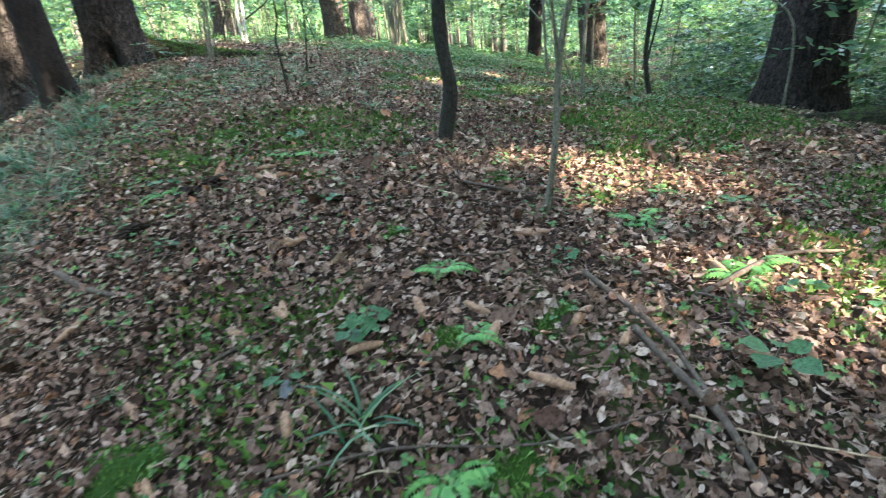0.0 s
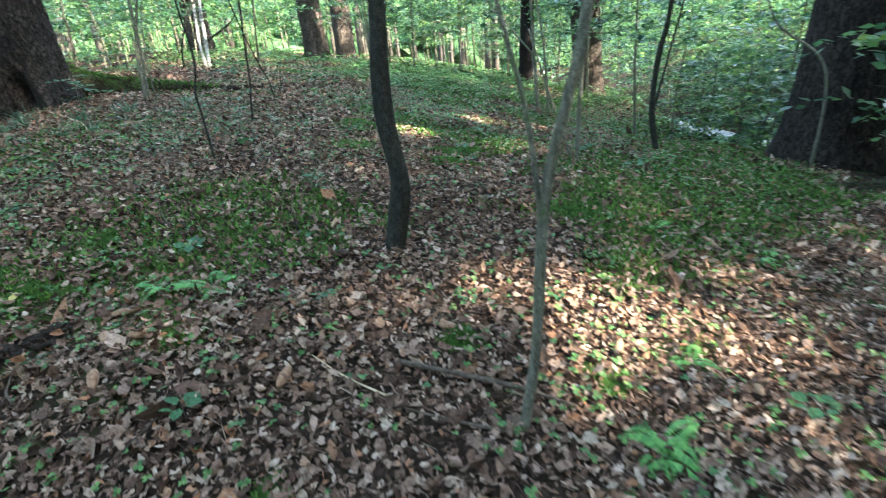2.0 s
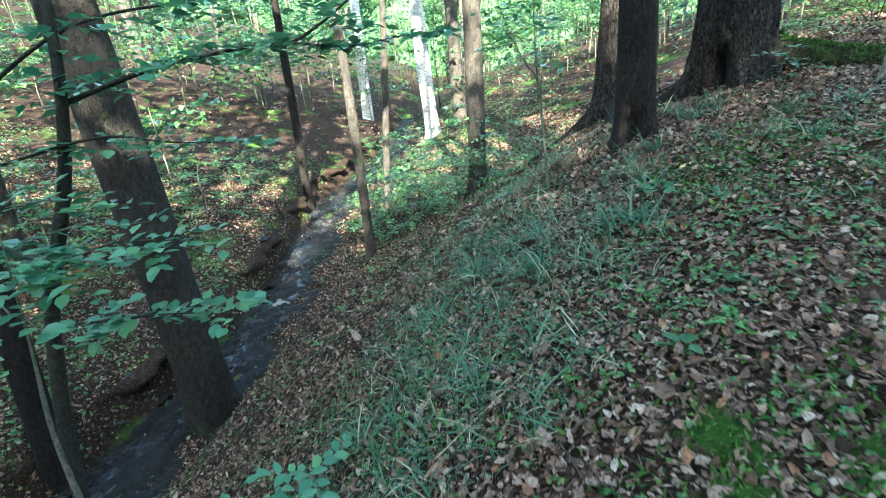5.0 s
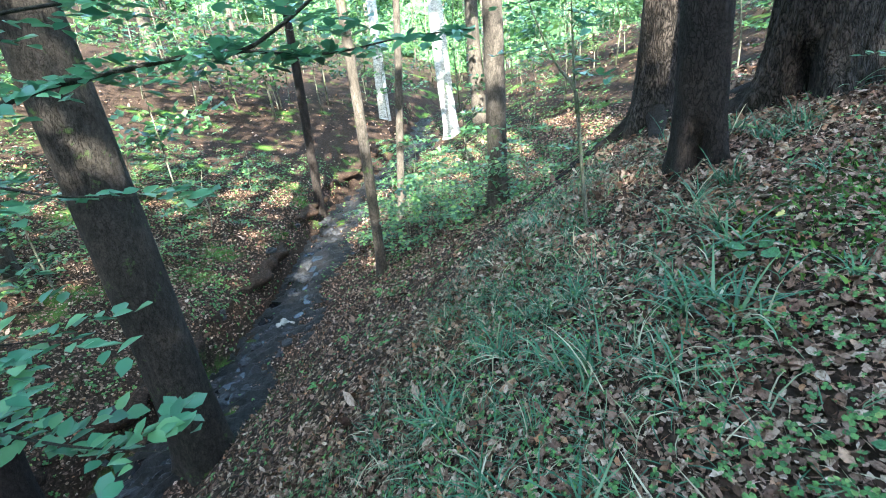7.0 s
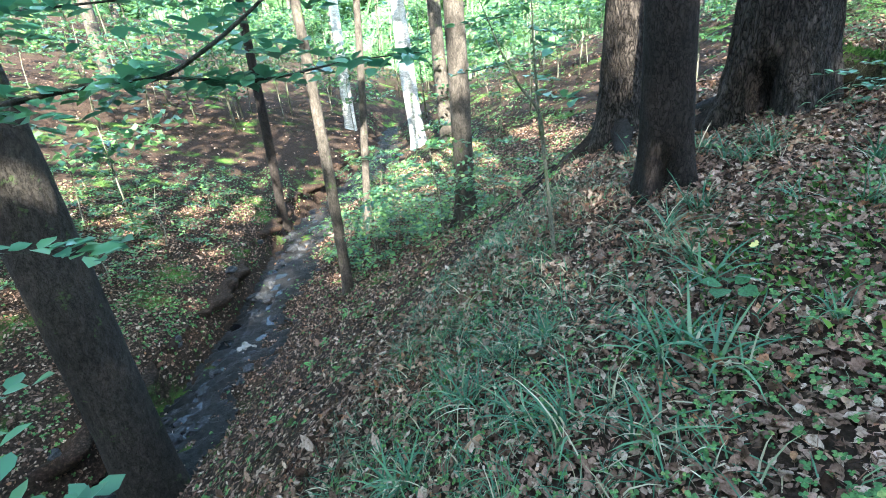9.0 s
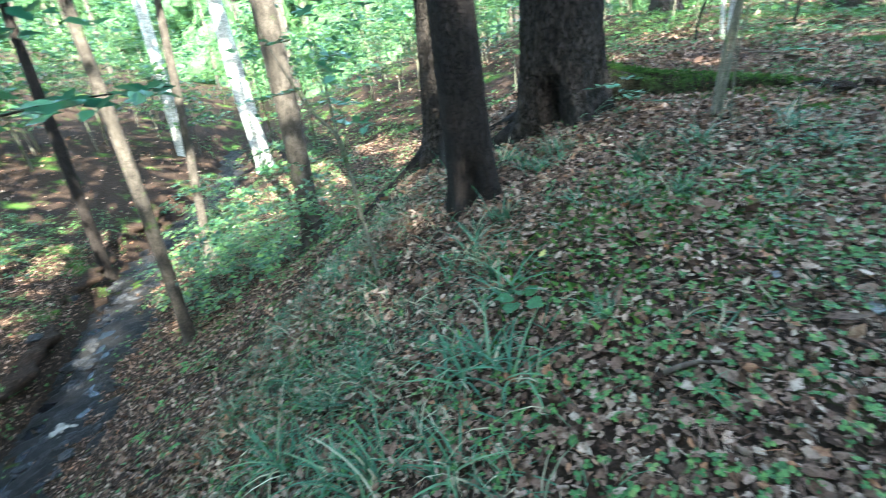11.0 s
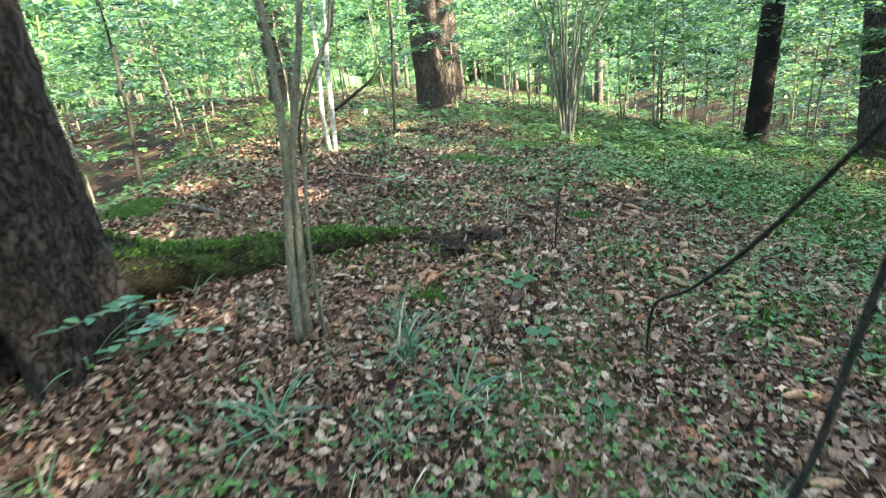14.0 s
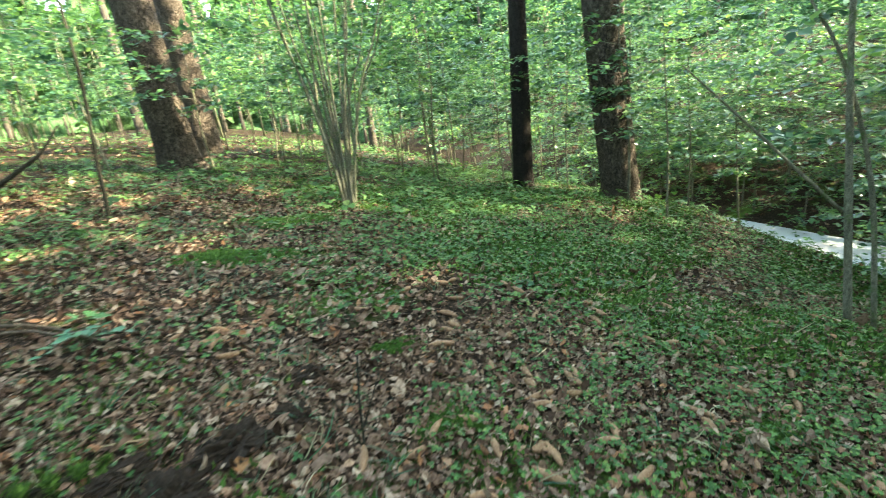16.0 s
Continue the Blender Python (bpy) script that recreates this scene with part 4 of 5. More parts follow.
plant(spread(16, (-26, -12, 8, 22), 1.3, 6, lambda x, y: free_of_path(x, y, 0) and stream_frame(x, y)[1] > 5.2), KINDS, 6)
plant([(-9.8, 6.75), (-10.3, 7.4), (-11.3, 6.8), (-12.0, 6.2), (-12.6, 7.2), (-9.3, 7.6), (-13.4, 7.6), (-12.9, 5.9), (-15, 6.9), (-16, 8), (-17.5, 8.2), (-10.9, 6.3)], BUSHES, 7, 0.7, 1.1)
plant([(-13.0, 1.0), (-14.5, 2.0), (-12.2, -0.6), (-15.5, 0.5), (-13.6, -1.6), (-17.0, 3.2), (-11.5, -2.2), (-18, 1.5)], BUSHES, 8, 0.6, 1.1)
plant(spread(8, (-9.5, -5.5, 11, 17), 1.6, 13, lambda x, y: True), [KINDS[0], KINDS[1]], 9, 0.7, 1.0)
plant([(5.6, 8.9), (5.9, 7.8), (5.4, 9.5), (6.0, 8.4), (5.9, 6.0), (6.1, 5.4), (5.7, 7.2), (6.1, 4.2), (5.9, 3.4), (6.2, 9.3)], BUSHES, 10, 0.8, 1.1)
plant(spread(16, (4.9, 6.3, 4.6, 9.6), 0.5, 16, lambda x, y: not (abs(x - 4.9) < 0.7 and y < 7.6) and (y > 8.2 or x > 5.5)), BUSHES, 12, 0.6, 1.15)
plant(spread(30, (9.6, 14, 5, 24), 1.0, 18, lambda x, y: True), BUSHES, 14, 0.8, 1.5)
plant(spread(40, (9.6, 19, 4, 30), 1.0, 15, lambda x, y: True), KINDS, 11, 0.8, 1.4)
for k_ in KINDS + BUSHES:
    for o_ in list(k_.children):
        bpy.data.objects.remove(o_)
    bpy.data.objects.remove(k_)

# ---- the far wood ----
far_spots = spread(240, (-75, 75, -70, 85), 2.9, 9, lambda x, y: ((x + 2) ** 2 + (y - 8) ** 2 > 23 ** 2) and abs(x - 7.6) > 2.5 and not (-6 < stream_frame(x, y)[0] < 30 and abs(stream_frame(x, y)[1]) < 2))
pieces_ = []
for x_, y_ in far_spots:
    z_, h_, r_ = top(x_, y_), random.uniform(13, 19), random.uniform(0.1, 0.35)
    pieces_.append(tube([(x_, y_, z_ - 0.4), (x_, y_, z_ + 0.5), (x_ + random.uniform(-0.4, 0.4), y_ + random.uniform(-0.4, 0.4), z_ + h_)], [r_ * 1.3, r_, r_ * 0.4], 9))
tagged(part("far_trunks", joined("far_trunks", pieces_), BARK_BEECH), "many dark trunks of the distant wood", "far woods", kind="stuff")


def leaf_cloud(name, centres, per, spread_xy, spread_z, size, mat, label):
    c = np.repeat(np.asarray(centres), per, 0)
    p = c + rng.normal(0, 1, c.shape) * [spread_xy, spread_xy, spread_z]
    n = len(p)
    ob = part(name, scatter(name, FAR_V, FAR_F, p, turns(n, tilt=0.55), rng.uniform(0.7, 1.3, n) * size), mat)
    return tagged(ob, label, "far woods", kind="stuff")


under = spread(520, (-48, 46, -42, 58), 1.3, 10, lambda x, y: ((x + 2) ** 2 + (y - 8) ** 2 > 14 ** 2) and (abs(x - 7.8) > 2.0 or y > 30 or y < -20) and not (-8 < stream_frame(x, y)[0] < 17 and -3 < stream_frame(x, y)[1] < 4))
centres_, poles_ = [], []
for x_, y_ in under:
    far_ = (x_ + 2) ** 2 + (y_ - 8) ** 2 > 26 ** 2
    z_, h_ = top(x_, y_), random.uniform(2.0, 5.5) if not far_ else random.uniform(4.0, 10.0)
    r_ = random.uniform(0.02, 0.05) * (1.6 if far_ else 1)
    poles_.append(tube([(x_, y_, z_ - 0.2), (x_ + random.uniform(-0.2, 0.2), y_ + random.uniform(-0.2, 0.2), z_ + h_ * 0.5), (x_ + random.uniform(-0.4, 0.4), y_ + random.uniform(-0.4, 0.4), z_ + h_)], [r_, r_ * 0.8, r_ * 0.3], 5))
    for k in range(int(4 + h_ * 1.7)):
        a_, d_ = random.uniform(0, 6.28), random.uniform(0.1, 1.5)
        centres_.append((x_ + d_ * math.cos(a_), y_ + d_ * math.sin(a_), z_ + 1.3 + (h_ - 1.3) * random.random() ** 0.8))
tagged(part("far_poles", joined("far_poles", poles_), BARK_SAP), "thin dark stems of the distant understorey", "far woods", kind="stuff")
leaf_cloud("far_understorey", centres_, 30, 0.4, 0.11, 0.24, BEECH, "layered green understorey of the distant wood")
cc_ = [(x, y, top(x, y) + random.uniform(11, 17)) for x, y in far_spots if (x + 2) ** 2 + (y - 8) ** 2 > 38 ** 2 for _ in range(3)]
leaf_cloud("far_canopy", cc_, 60, 1.7, 0.9, 0.7, CANOPY, "green canopy of the distant wood")

# leafy wall that closes the view; shaded depth is painted in its dark blotches
br_ = np.linspace(0, 2 * np.pi, 240, endpoint=False)
bzs_ = np.linspace(-8, 29, 26)
BA, BZ = np.meshgrid(br_, bzs_, indexing="ij")
BZ = BZ * (1 + 0.25 * np.sin(BA * 23) * (BZ > 6) + 0.15 * np.sin(BA * 61 + 1) * (BZ > 6))
BR = 72 + 3.0 * np.sin(BA * 31 + BZ * 0.7) + 2.0 * np.sin(BA * 57 - BZ * 1.1) + 0.25 * BZ
bi_, bj_ = np.meshgrid(np.arange(240), np.arange(25), indexing="ij")
b0_, b1_ = bi_ * 26 + bj_, ((bi_ + 1) % 240) * 26 + bj_
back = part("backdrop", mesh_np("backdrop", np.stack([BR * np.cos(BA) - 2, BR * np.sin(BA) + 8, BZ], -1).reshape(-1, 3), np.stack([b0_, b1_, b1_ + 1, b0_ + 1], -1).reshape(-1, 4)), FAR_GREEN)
tagged(back, "distant green wall of woodland with shaded depth painted dark", "backdrop", kind="structure")

# unseen canopy leaves, added to shade the spur and the ravine, with its gaps
canopy_r = random.Random(17)
cs_ = spread(55, (-24, 6, -16, 8), 1.9, 11, lambda x, y: True)
# leaf clumps out of view, set towards the sun to block it
sun_block_ = spread(250, (17, 38, -36, 3), 1.3, 12, lambda x, y: True)
cp_ = np.repeat(np.array([(x, y, top(x, y) + canopy_r.uniform(9, 14)) for x, y in cs_]), 36, 0)
shade_ = spread(125, (8.5, 18.5, -15, 2.5), 0.95, 14, lambda x, y: True)
cp_ = np.concatenate([cp_, np.repeat(np.array([(x, y, top(x, y) + canopy_r.uniform(9.5, 15)) for x, y in shade_]), 75, 0)])
cp_ = np.concatenate([cp_, np.repeat(np.array([(x, y, top(x, y) + canopy_r.uniform(7, 19)) for x, y in sun_block_]), 100, 0)])
low_ = spread(55, (1, 9, -17, -4), 1.1, 23, lambda x, y: True)
cp_ = np.concatenate([cp_, np.repeat(np.array([(x, y, top(x, y) + canopy_r.uniform(9, 14)) for x, y in low_]), 70, 0)])
north_ = spread(60, (10, 22, 2.5, 18), 1.4, 19, lambda x, y: True)
cp_ = np.concatenate([cp_, np.repeat(np.array([(x, y, top(x, y) + canopy_r.uniform(10, 17)) for x, y in north_]), 50, 0)])
crng = np.random.default_rng(41)
cp_ = cp_ + crng.normal(0, 1, cp_.shape) * [1.3, 1.3, 0.9]
# drop the clumps along the sun's path to each chosen fleck
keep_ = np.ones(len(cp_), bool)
for gx_, gy_, gr_ in SUN_GAPS:
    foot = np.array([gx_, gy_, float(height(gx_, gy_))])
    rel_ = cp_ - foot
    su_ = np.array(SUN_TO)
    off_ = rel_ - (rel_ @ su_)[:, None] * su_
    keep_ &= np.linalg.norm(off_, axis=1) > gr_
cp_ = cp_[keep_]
tagged(part("canopy", scatter("canopy", FAR_V, FAR_F, cp_, turns(len(cp_), tilt=0.4), crng.uniform(0.6, 1.2, len(cp_)) * 0.62), CANOPY), "unseen green canopy leaves added overhead to shape the light", "canopy", kind="stuff")

# ---- forest floor ----


def lay(count, area, lift, tilt, keep=None):
    x, y = rng.uniform(area[0], area[1], count), rng.uniform(area[2], area[3], count)
    if keep is not None:
        k = rng.uniform(0, 1, count) < keep(x, y)
        x, y = x[k], y[k]
    z = surface(x, y) + rng.uniform(0, lift, len(x))
    return np.stack([x, y, z], 1), turns(len(x), normals(x, y), tilt)


def patch(x, y, f, ph):
    return 0.5 + 0.5 * np.sin(f * x + ph + 1.7 * np.sin(f * 0.7 * y + ph)) * np.sin(f * 1.1 * y + 2 * ph + 1.3 * np.sin(f * 0.8 * x))


def dry(x, y):
    s, d = stream_frame(x, y)
    return np.where(np.abs(d) < 0.45, 0.15, 1.0)


def moss_mask(x, y):
    east = np.clip((x + 2.0) / 2.0, 0, 1) * np.clip((y - 4.0) / 2.5, 0, 1)
    return np.clip((patch(x, y, 1.1, 0.6) + 0.35 * patch(x, y, 3.7, 1.9) - 0.79 + 0.43 * east) * 4, 0, 1) * np.clip(0.35 + 0.4 * (x + 2.2), 0.25, 1) * np.clip((y + 2) / 6, 0.4, 1)


def litter_density(x, y):
    green = np.clip((x + 1.2) / 2.5, 0, 1) * np.clip((y - 5) / 3, 0, 1)
    return dry(x, y) * (0.55 + 0.2 * (y > 7.5) + 0.4 * patch(x, y, 1.6, 0.3) * (0.5 + 0.5 * patch(x, y, 5.1, 1.3))) * (1 - 0.1 * green) * (1 - 0.4 * moss_mask(x, y))


litter = thing("leaf_litter", 0, 0, 0, "thick litter of brown and tan dead beech leaves", "leaf litter", kind="stuff")


def litter_layer(count, area, size, lift, tilt, name="loose_leaves", kinds=DRY):
    p, r = lay(count, area, lift, tilt, litter_density)
    s = rng.uniform(0.7, 1.25, len(p))[:, None] * size * np.stack([rng.uniform(0.8, 1.3, len(p)), np.ones(len(p)), rng.uniform(0.3, 2.6, len(p)) * rng.choice([-1, 1], len(p))], 1)
    for i, (dv, df) in enumerate(kinds):
        part(name, scatter(name, dv, df, p[i::4], r[i::4], s[i::4]), LITTER, litter)


litter_layer(100000, (-6, 4.5, -0.3, 9.5), 0.046, 0.034, 0.65, kinds=[DRY[0], DRY_FAR[1], DRY[2], DRY_FAR[3]])
litter_layer(150000, (-4.6, 3.2, 0.3, 9.5), 0.03, 0.014, 0.4, kinds=DRY_FAR)
litter_layer(70000, (-6.5, 5.5, 9.5, 17), 0.055, 0.02, 0.45, kinds=DRY_FAR)
litter_layer(110000, (-18, -5, -4, 12), 0.055, 0.02, 0.45, kinds=DRY_FAR)
litter_layer(26000, (-30, 20, -12, 32), 0.11, 0.02, 0.3, kinds=DRY_FAR)


def crumbs(count, area):
    """Bits of leaf, needles and twig between the leaves."""
    p, r = lay(count, area, 0.012, 0.25, dry)
    n = len(p)
    fine = rng.uniform(0, 1, n) < 0.4
    s = np.stack([np.where(fine, 0.005, rng.uniform(0.006, 0.03, n)), np.where(fine, rng.uniform(0.04, 0.12, n), rng.uniform(0.02, 0.05, n)), np.full(n, 0.03)], 1)
    part("litter_crumbs", scatter("litter_crumbs", FAR_V, FAR_F, p, r, s), LITTER, litter)


crumbs(150000, (-5.5, 4, -0.3, 9.5))
crumbs(50000, (-6, 5, 9.5, 14.5))
crumbs(40000, (-14, -5.5, -2, 9))


def herb_density(x, y):
    s, d = stream_frame(x, y)
    right = np.clip((x + 2.0) / 2.0, 0, 1) * np.clip((y - 4.5) / 2.5, 0, 1)
    ravine = np.clip((-6.0 - x) / 2.0, 0, 1) * (d < 0)
    return dry(x, y) * np.clip((0.15 + 0.4 * ravine + 0.29 * right + 0.35 * np.exp(-((d - 4.9) / 1.3) ** 2) * (x < -3) + 0.45 * np.clip((y - 7.5) / 3, 0, 1) + 0.3 * np.clip((y - 4) / 4, 0, 1) * np.exp(-(x - 0.5) ** 2 / 6) + 0.4 * np.exp(-(x + 2.4) ** 2 / 1.4 - (y - 5.6) ** 2 / 1.6)) * (0.25 * right + patch(x, y, 1.3, 1.1)) * 1.5 * (0.3 + 0.95 * patch(x, y, 4.3, 2.0) ** 1.5), 0, 1)


herbs = thing("ground_herbs", 0, 0, 0, "low green wood sorrel and seedlings", "herbs", kind="stuff")


def herb_layer(count, area, size, lift):
    p, r = lay(count, area, lift, 0.3, herb_density)
    p[:, 2] += 0.012
    part("herb_leaves", scatter("herb_leaves", HEART_V, HEART_F, p, r, rng.uniform(0.6, 1.3, len(p)) * size), SORREL, herbs)


herb_layer(130000, (-5.5, 4.5, -0.3, 9.5), 0.028, 0.04)
herb_layer(110000, (-9, 7, 9.5, 20), 0.036, 0.1)
herb_layer(75000, (-20, -6, -5, 13), 0.05, 0.12)
herb_layer(30000, (-30, 20, 12, 34), 0.11, 0.25)


mp_, mr_ = lay(330000, (-3.8, 5, 0.5, 15), 0.012, 0.5, moss_mask)
tagged(part("moss_carpet", scatter("moss_carpet", np.array([(-0.3, 0, 0), (0.3, 0, 0), (0, 0.35, 1.0)]), [(0, 1, 2)], mp_, mr_, rng.uniform(0.022, 0.05, len(mp_))), MOSS), "thin carpet of green moss between the leaves", "moss", kind="stuff")


def blades(count, reach, seed, width=0.007, bend=1.0, segs=4):
    """A tuft of arching blades as vertices and triangles."""
    r = np.random.default_rng(seed)
    vs, fs = [], []
    for b in range(count):
        a, l, k = r.uniform(0, 6.28), reach * r.uniform(0.5, 1.2), bend * r.uniform(0.5, 1.5)
        o = r.normal(0, 0.035, 2)
        base = len(vs)
        for i in range(segs + 1):
            u = i / segs
            el = 1.35 - k * 1.3 * u
            if i == 0:
                h, z = 0.0, -0.02
            else:
                h, z = h + l / segs * math.cos(el), z + l / segs * math.sin(el)
            w = width * (1 - u) ** 0.6 * r.uniform(0.9, 1.1)
            for sgn in ((-1, 1) if i < segs else (0,)):
                vs.append((o[0] + h * math.cos(a) - sgn * w * math.sin(a), o[1] + h * math.sin(a) + sgn * w * math.cos(a), z))
        for i in range(segs - 1):
            q = base + 2 * i
            fs += [(q, q + 1, q + 3), (q, q + 3, q + 2)]
        q = base + 2 * (segs - 1)
        fs.append((q, q + 1, q + 2))
    return np.array(vs), np.array(fs)


TUFTS = [mesh_np("blades", *blades(n, l, s, w)) for n, l, s, w in ((30, 0.36, 1, 0.006), (22, 0.3, 2, 0.006), (16, 0.34, 3, 0.009), (38, 0.3, 4, 0.005))]
TUSSOCKS = [(-3.15, 6.5), (-2.9, 6.85), (-3.35, 6.9), (-2.65, 7.05), (-3.6, 6.45), (-2.92, 7.32), (-2.7, 6.2), (-3.2, 6.05), (-3.41, 4.33), (-3.97, 4.81), (-4.17, 3.86), (-5.0, 4.3), (-3.79, 3.9), (-5.6, 5.2), (-4.06, 3.41), (-3.32, 4.53), (-3.3, 4.11), (-4.75, 6.15), (-4.12, 6.31), (-3.53, 4.46), (-3.65, 4.97), (-4.24, 6.47), (-4.26, 4.16), (-3.4, 5.84), (-4.16, 6.55), (-4.12, 5.6), (-4.16, 5.28), (-2.21, 5.69), (-3.4, 6.96), (-2.92, 7.38), (-0.35, 1.14), (-3.47, 4.57), (-3.72, 5.81), (-3.57, 3.97), (-4.16, 5.12), (-2.98, 7.66), (-3.12, 4.91)]
tr_ = random.Random(5)
for k in range(26):
    u_ = tr_.uniform(0, 1)
    TUSSOCKS.append((-3.3 - 1.3 * u_ + tr_.gauss(0, 0.35), 3.0 + 3.6 * u_ + tr_.gauss(0, 0.5)))
for k, (x, y) in enumerate(TUSSOCKS):
    t = thing("grass_tussock", x, y, top(x, y), "arching tuft of green and straw-coloured wood sedge", "grass", "sedge tufts on the brow")
    s = tr_.uniform(0.5, 1.05)
    t.scale, t.rotation_euler = (s, s, s), (tr_.uniform(-0.2, 0.2), tr_.uniform(-0.3, 0.1), tr_.uniform(0, 6.28))
    part("tuft", TUFTS[tr_.randrange(4)], GRASS, t)
# fine grass along the brow
gp_, gr__ = lay(10000, (-7.0, -2.6, 1.8, 8), 0.0, 0.3, lambda x, y: np.clip(1.5 - np.abs(stream_frame(x, y)[1] - 5.4) * 1.15, 0, 1) * (0.25 + 0.75 * patch(x, y, 3.1, 0.9)))
gv_, gf_ = blades(4, 0.19, 8, 0.004, 1.2, 3)
tagged(part("brow_grass", scatter("brow_grass", gv_, gf_, gp_, gr__, rng.uniform(0.5, 1.2, len(gp_))), GRASS), "thin grass along the brow of the ravine", "grass", kind="stuff")
wp_, wr_ = lay(6000, (-4.2, 3.5, 4.5, 13), 0.0, 0.5, lambda x, y: 0.15 + 0.7 * patch(x, y, 1.9, 2.2) * np.exp(-(x + 2.4) ** 2 / 2.5))
tagged(part("woodland_grass", scatter("woodland_grass", gv_, gf_, wp_, wr_, rng.uniform(0.4, 1.1, len(wp_))), GRASS), "scattered thin grass and straw on the litter", "grass", kind="stuff")


def fern_mesh(seed, fronds=6, length=0.3):
    r = random.Random(seed)
    vs, fs = [], []
    for f in range(fronds):
        a, lift = f * 6.28 / fronds + r.uniform(-0.4, 0.4), r.uniform(0.5, 0.9)
        l = length * r.uniform(0.7, 1.1)
        ca, sa = math.cos(a), math.sin(a)
        for i in range(1, 17):
            u = i / 16
            h, z = l * u * 0.9, l * (lift * u - 0.75 * u * u)
            w = l * 0.3 * math.sin(math.pi * min(1, 0.12 + u * 0.9)) ** 0.8 * (1 - 0.3 * u)
            for sd in (-1, 1):
                b = len(vs)
                for dh, dw, dz in ((0, 0, 0), (0.018, 0.45, 0.004), (0.03, 1, -0.012), (-0.012, 0.5, 0.002)):
                    hh, ww = h + dh * l * 3, sd * dw * w
                    vs.append((hh * ca - ww * sa, hh * sa + ww * ca, z + dz * l * 4))
                fs += [(b, b + 1, b + 3), (b + 1, b + 2, b + 3)]
    return mesh_np("fronds", vs, fs)


FERNS = [fern_mesh(s, n, l) for s, n, l in ((1, 4, 0.26), (2, 6, 0.22), (3, 3, 0.3))]
fr_ = random.Random(6)
for x, y in [(-0.07, 1.84), (1.28, 1.87), (1.0, 2.45), (0.03, 1.43), (0.97, 2.39), (1.19, 1.79), (1.3, 2.88), (2.14, 2.71), (-2.42, 3.99), (-8.98, 4.1), (-7.25, 3.07), (-1.16, 3.31), (-0.91, 3.31), (-0.08, 0.95), (-9.4, 4.6), (-8.3, 3.7), (-1.9, 2.97), (-3.36, 2.33), (1.7, 4.2), (2.2, 3.8)]:
    t = thing("fern", x, y, top(x, y), "small bright green fern among dead leaves", "fern", "small ferns")
    s = fr_.uniform(0.5, 0.85)
    t.scale, t.rotation_euler = (s, s, s), (0, 0, fr_.uniform(0, 6.28))
    part("fronds", FERNS[fr_.randrange(3)], FERN, t)


def seedling_mesh(seed, leaves, size, tall):
    r = np.random.default_rng(seed)
    a = np.arange(leaves) * 2.4 + r.uniform(-0.3, 0.3, leaves)
    rad = r.uniform(0.01, 0.07, leaves)
    p = np.stack([np.cos(a) * rad, np.sin(a) * rad, tall * r.uniform(0.6, 1.0, leaves)], 1)
    return scatter("leaves", LEAF_V * [1.35, 1, 1], LEAF_F, p, turns(leaves, tilt=0.25, yaw=a), r.uniform(0.7, 1.2, leaves) * size)


SEEDS = [seedling_mesh(s, n, z, h) for s, n, z, h in ((1, 6, 0.075, 0.09), (2, 9, 0.06, 0.12), (3, 5, 0.1, 0.1), (4, 12, 0.05, 0.07))]
SEED_STEM = tube_mesh("stem", [(0, 0, -0.04), (0.005, 0, 0.05), (0, 0.004, 0.11)], [0.002, 0.002, 0.001], 5)
SEED_AT = [(-2.36, 7.95), (-3.37, 10.03), (0.48, 1.95), (-0.35, 1.53), (1.33, 1.62), (-0.64, 1.37), (-0.37, 1.5), (0.43, 1.82), (-3.36, 2.33), (-1.88, 2.97), (-2.59, 4.18), (-3.38, 2.0), (-3.4, 2.25), (-3.2, 1.7), (-4.1, 7.3), (-4.0, 7.25)]
for k in range(60):
    x, y = fr_.uniform(-4.2, 3), fr_.uniform(0.8, 10)
    if abs(x - 1.0) + abs(y - 2.3) > 0.7:
        SEED_AT.append((x, y))
for x, y in SEED_AT:
    t = thing("seedling", x, y, top(x, y), "small broad-leaved green tree seedling", "seedling", "tree seedlings")
    s = fr_.uniform(0.45, 0.95)
    t.scale, t.rotation_euler = (s, s, s), (fr_.uniform(-0.2, 0.2), fr_.uniform(-0.2, 0.2), fr_.uniform(0, 6.28))
    part("leaves", SEEDS[fr_.randrange(4)], HERB, t)
    part("stem", SEED_STEM, BARK_SAP, t)

# ---- cones, sticks, moss, stones ----


def cone_mesh(seed, length, radius):
    r = np.random.default_rng(seed)
    rings, sides = 17, 12
    u = np.linspace(0, 1, rings)
    body = np.sin(np.pi * (0.06 + 0.9 * u)) ** 0.55
    a = np.arange(sides) * 2 * np.pi / sides
    saw = 1 + 0.22 * np.sin(a[None] * 6 + (np.arange(rings)[:, None] % 2) * np.pi) + r.normal(0, 0.04, (rings, sides))
    rad = radius * body[:, None] * saw
    v = np.stack([(u[:, None] - 0.5) * length + 0 * rad + 0.006 * saw, rad * np.cos(a)[None], rad * np.sin(a)[None] + 0.06 * length * np.sin(np.pi * u)[:, None] - 0.004], -1).reshape(-1, 3)
    i, j = np.meshgrid(np.arange(rings - 1), np.arange(sides), indexing="ij")
    q = i * sides + j
    w = i * sides + (j + 1) % sides
    f = np.concatenate([np.stack([q, w, w + sides], -1).reshape(-1, 3), np.stack([q, w + sides, q + sides], -1).reshape(-1, 3)])
    return mesh_np("cone", v, f)


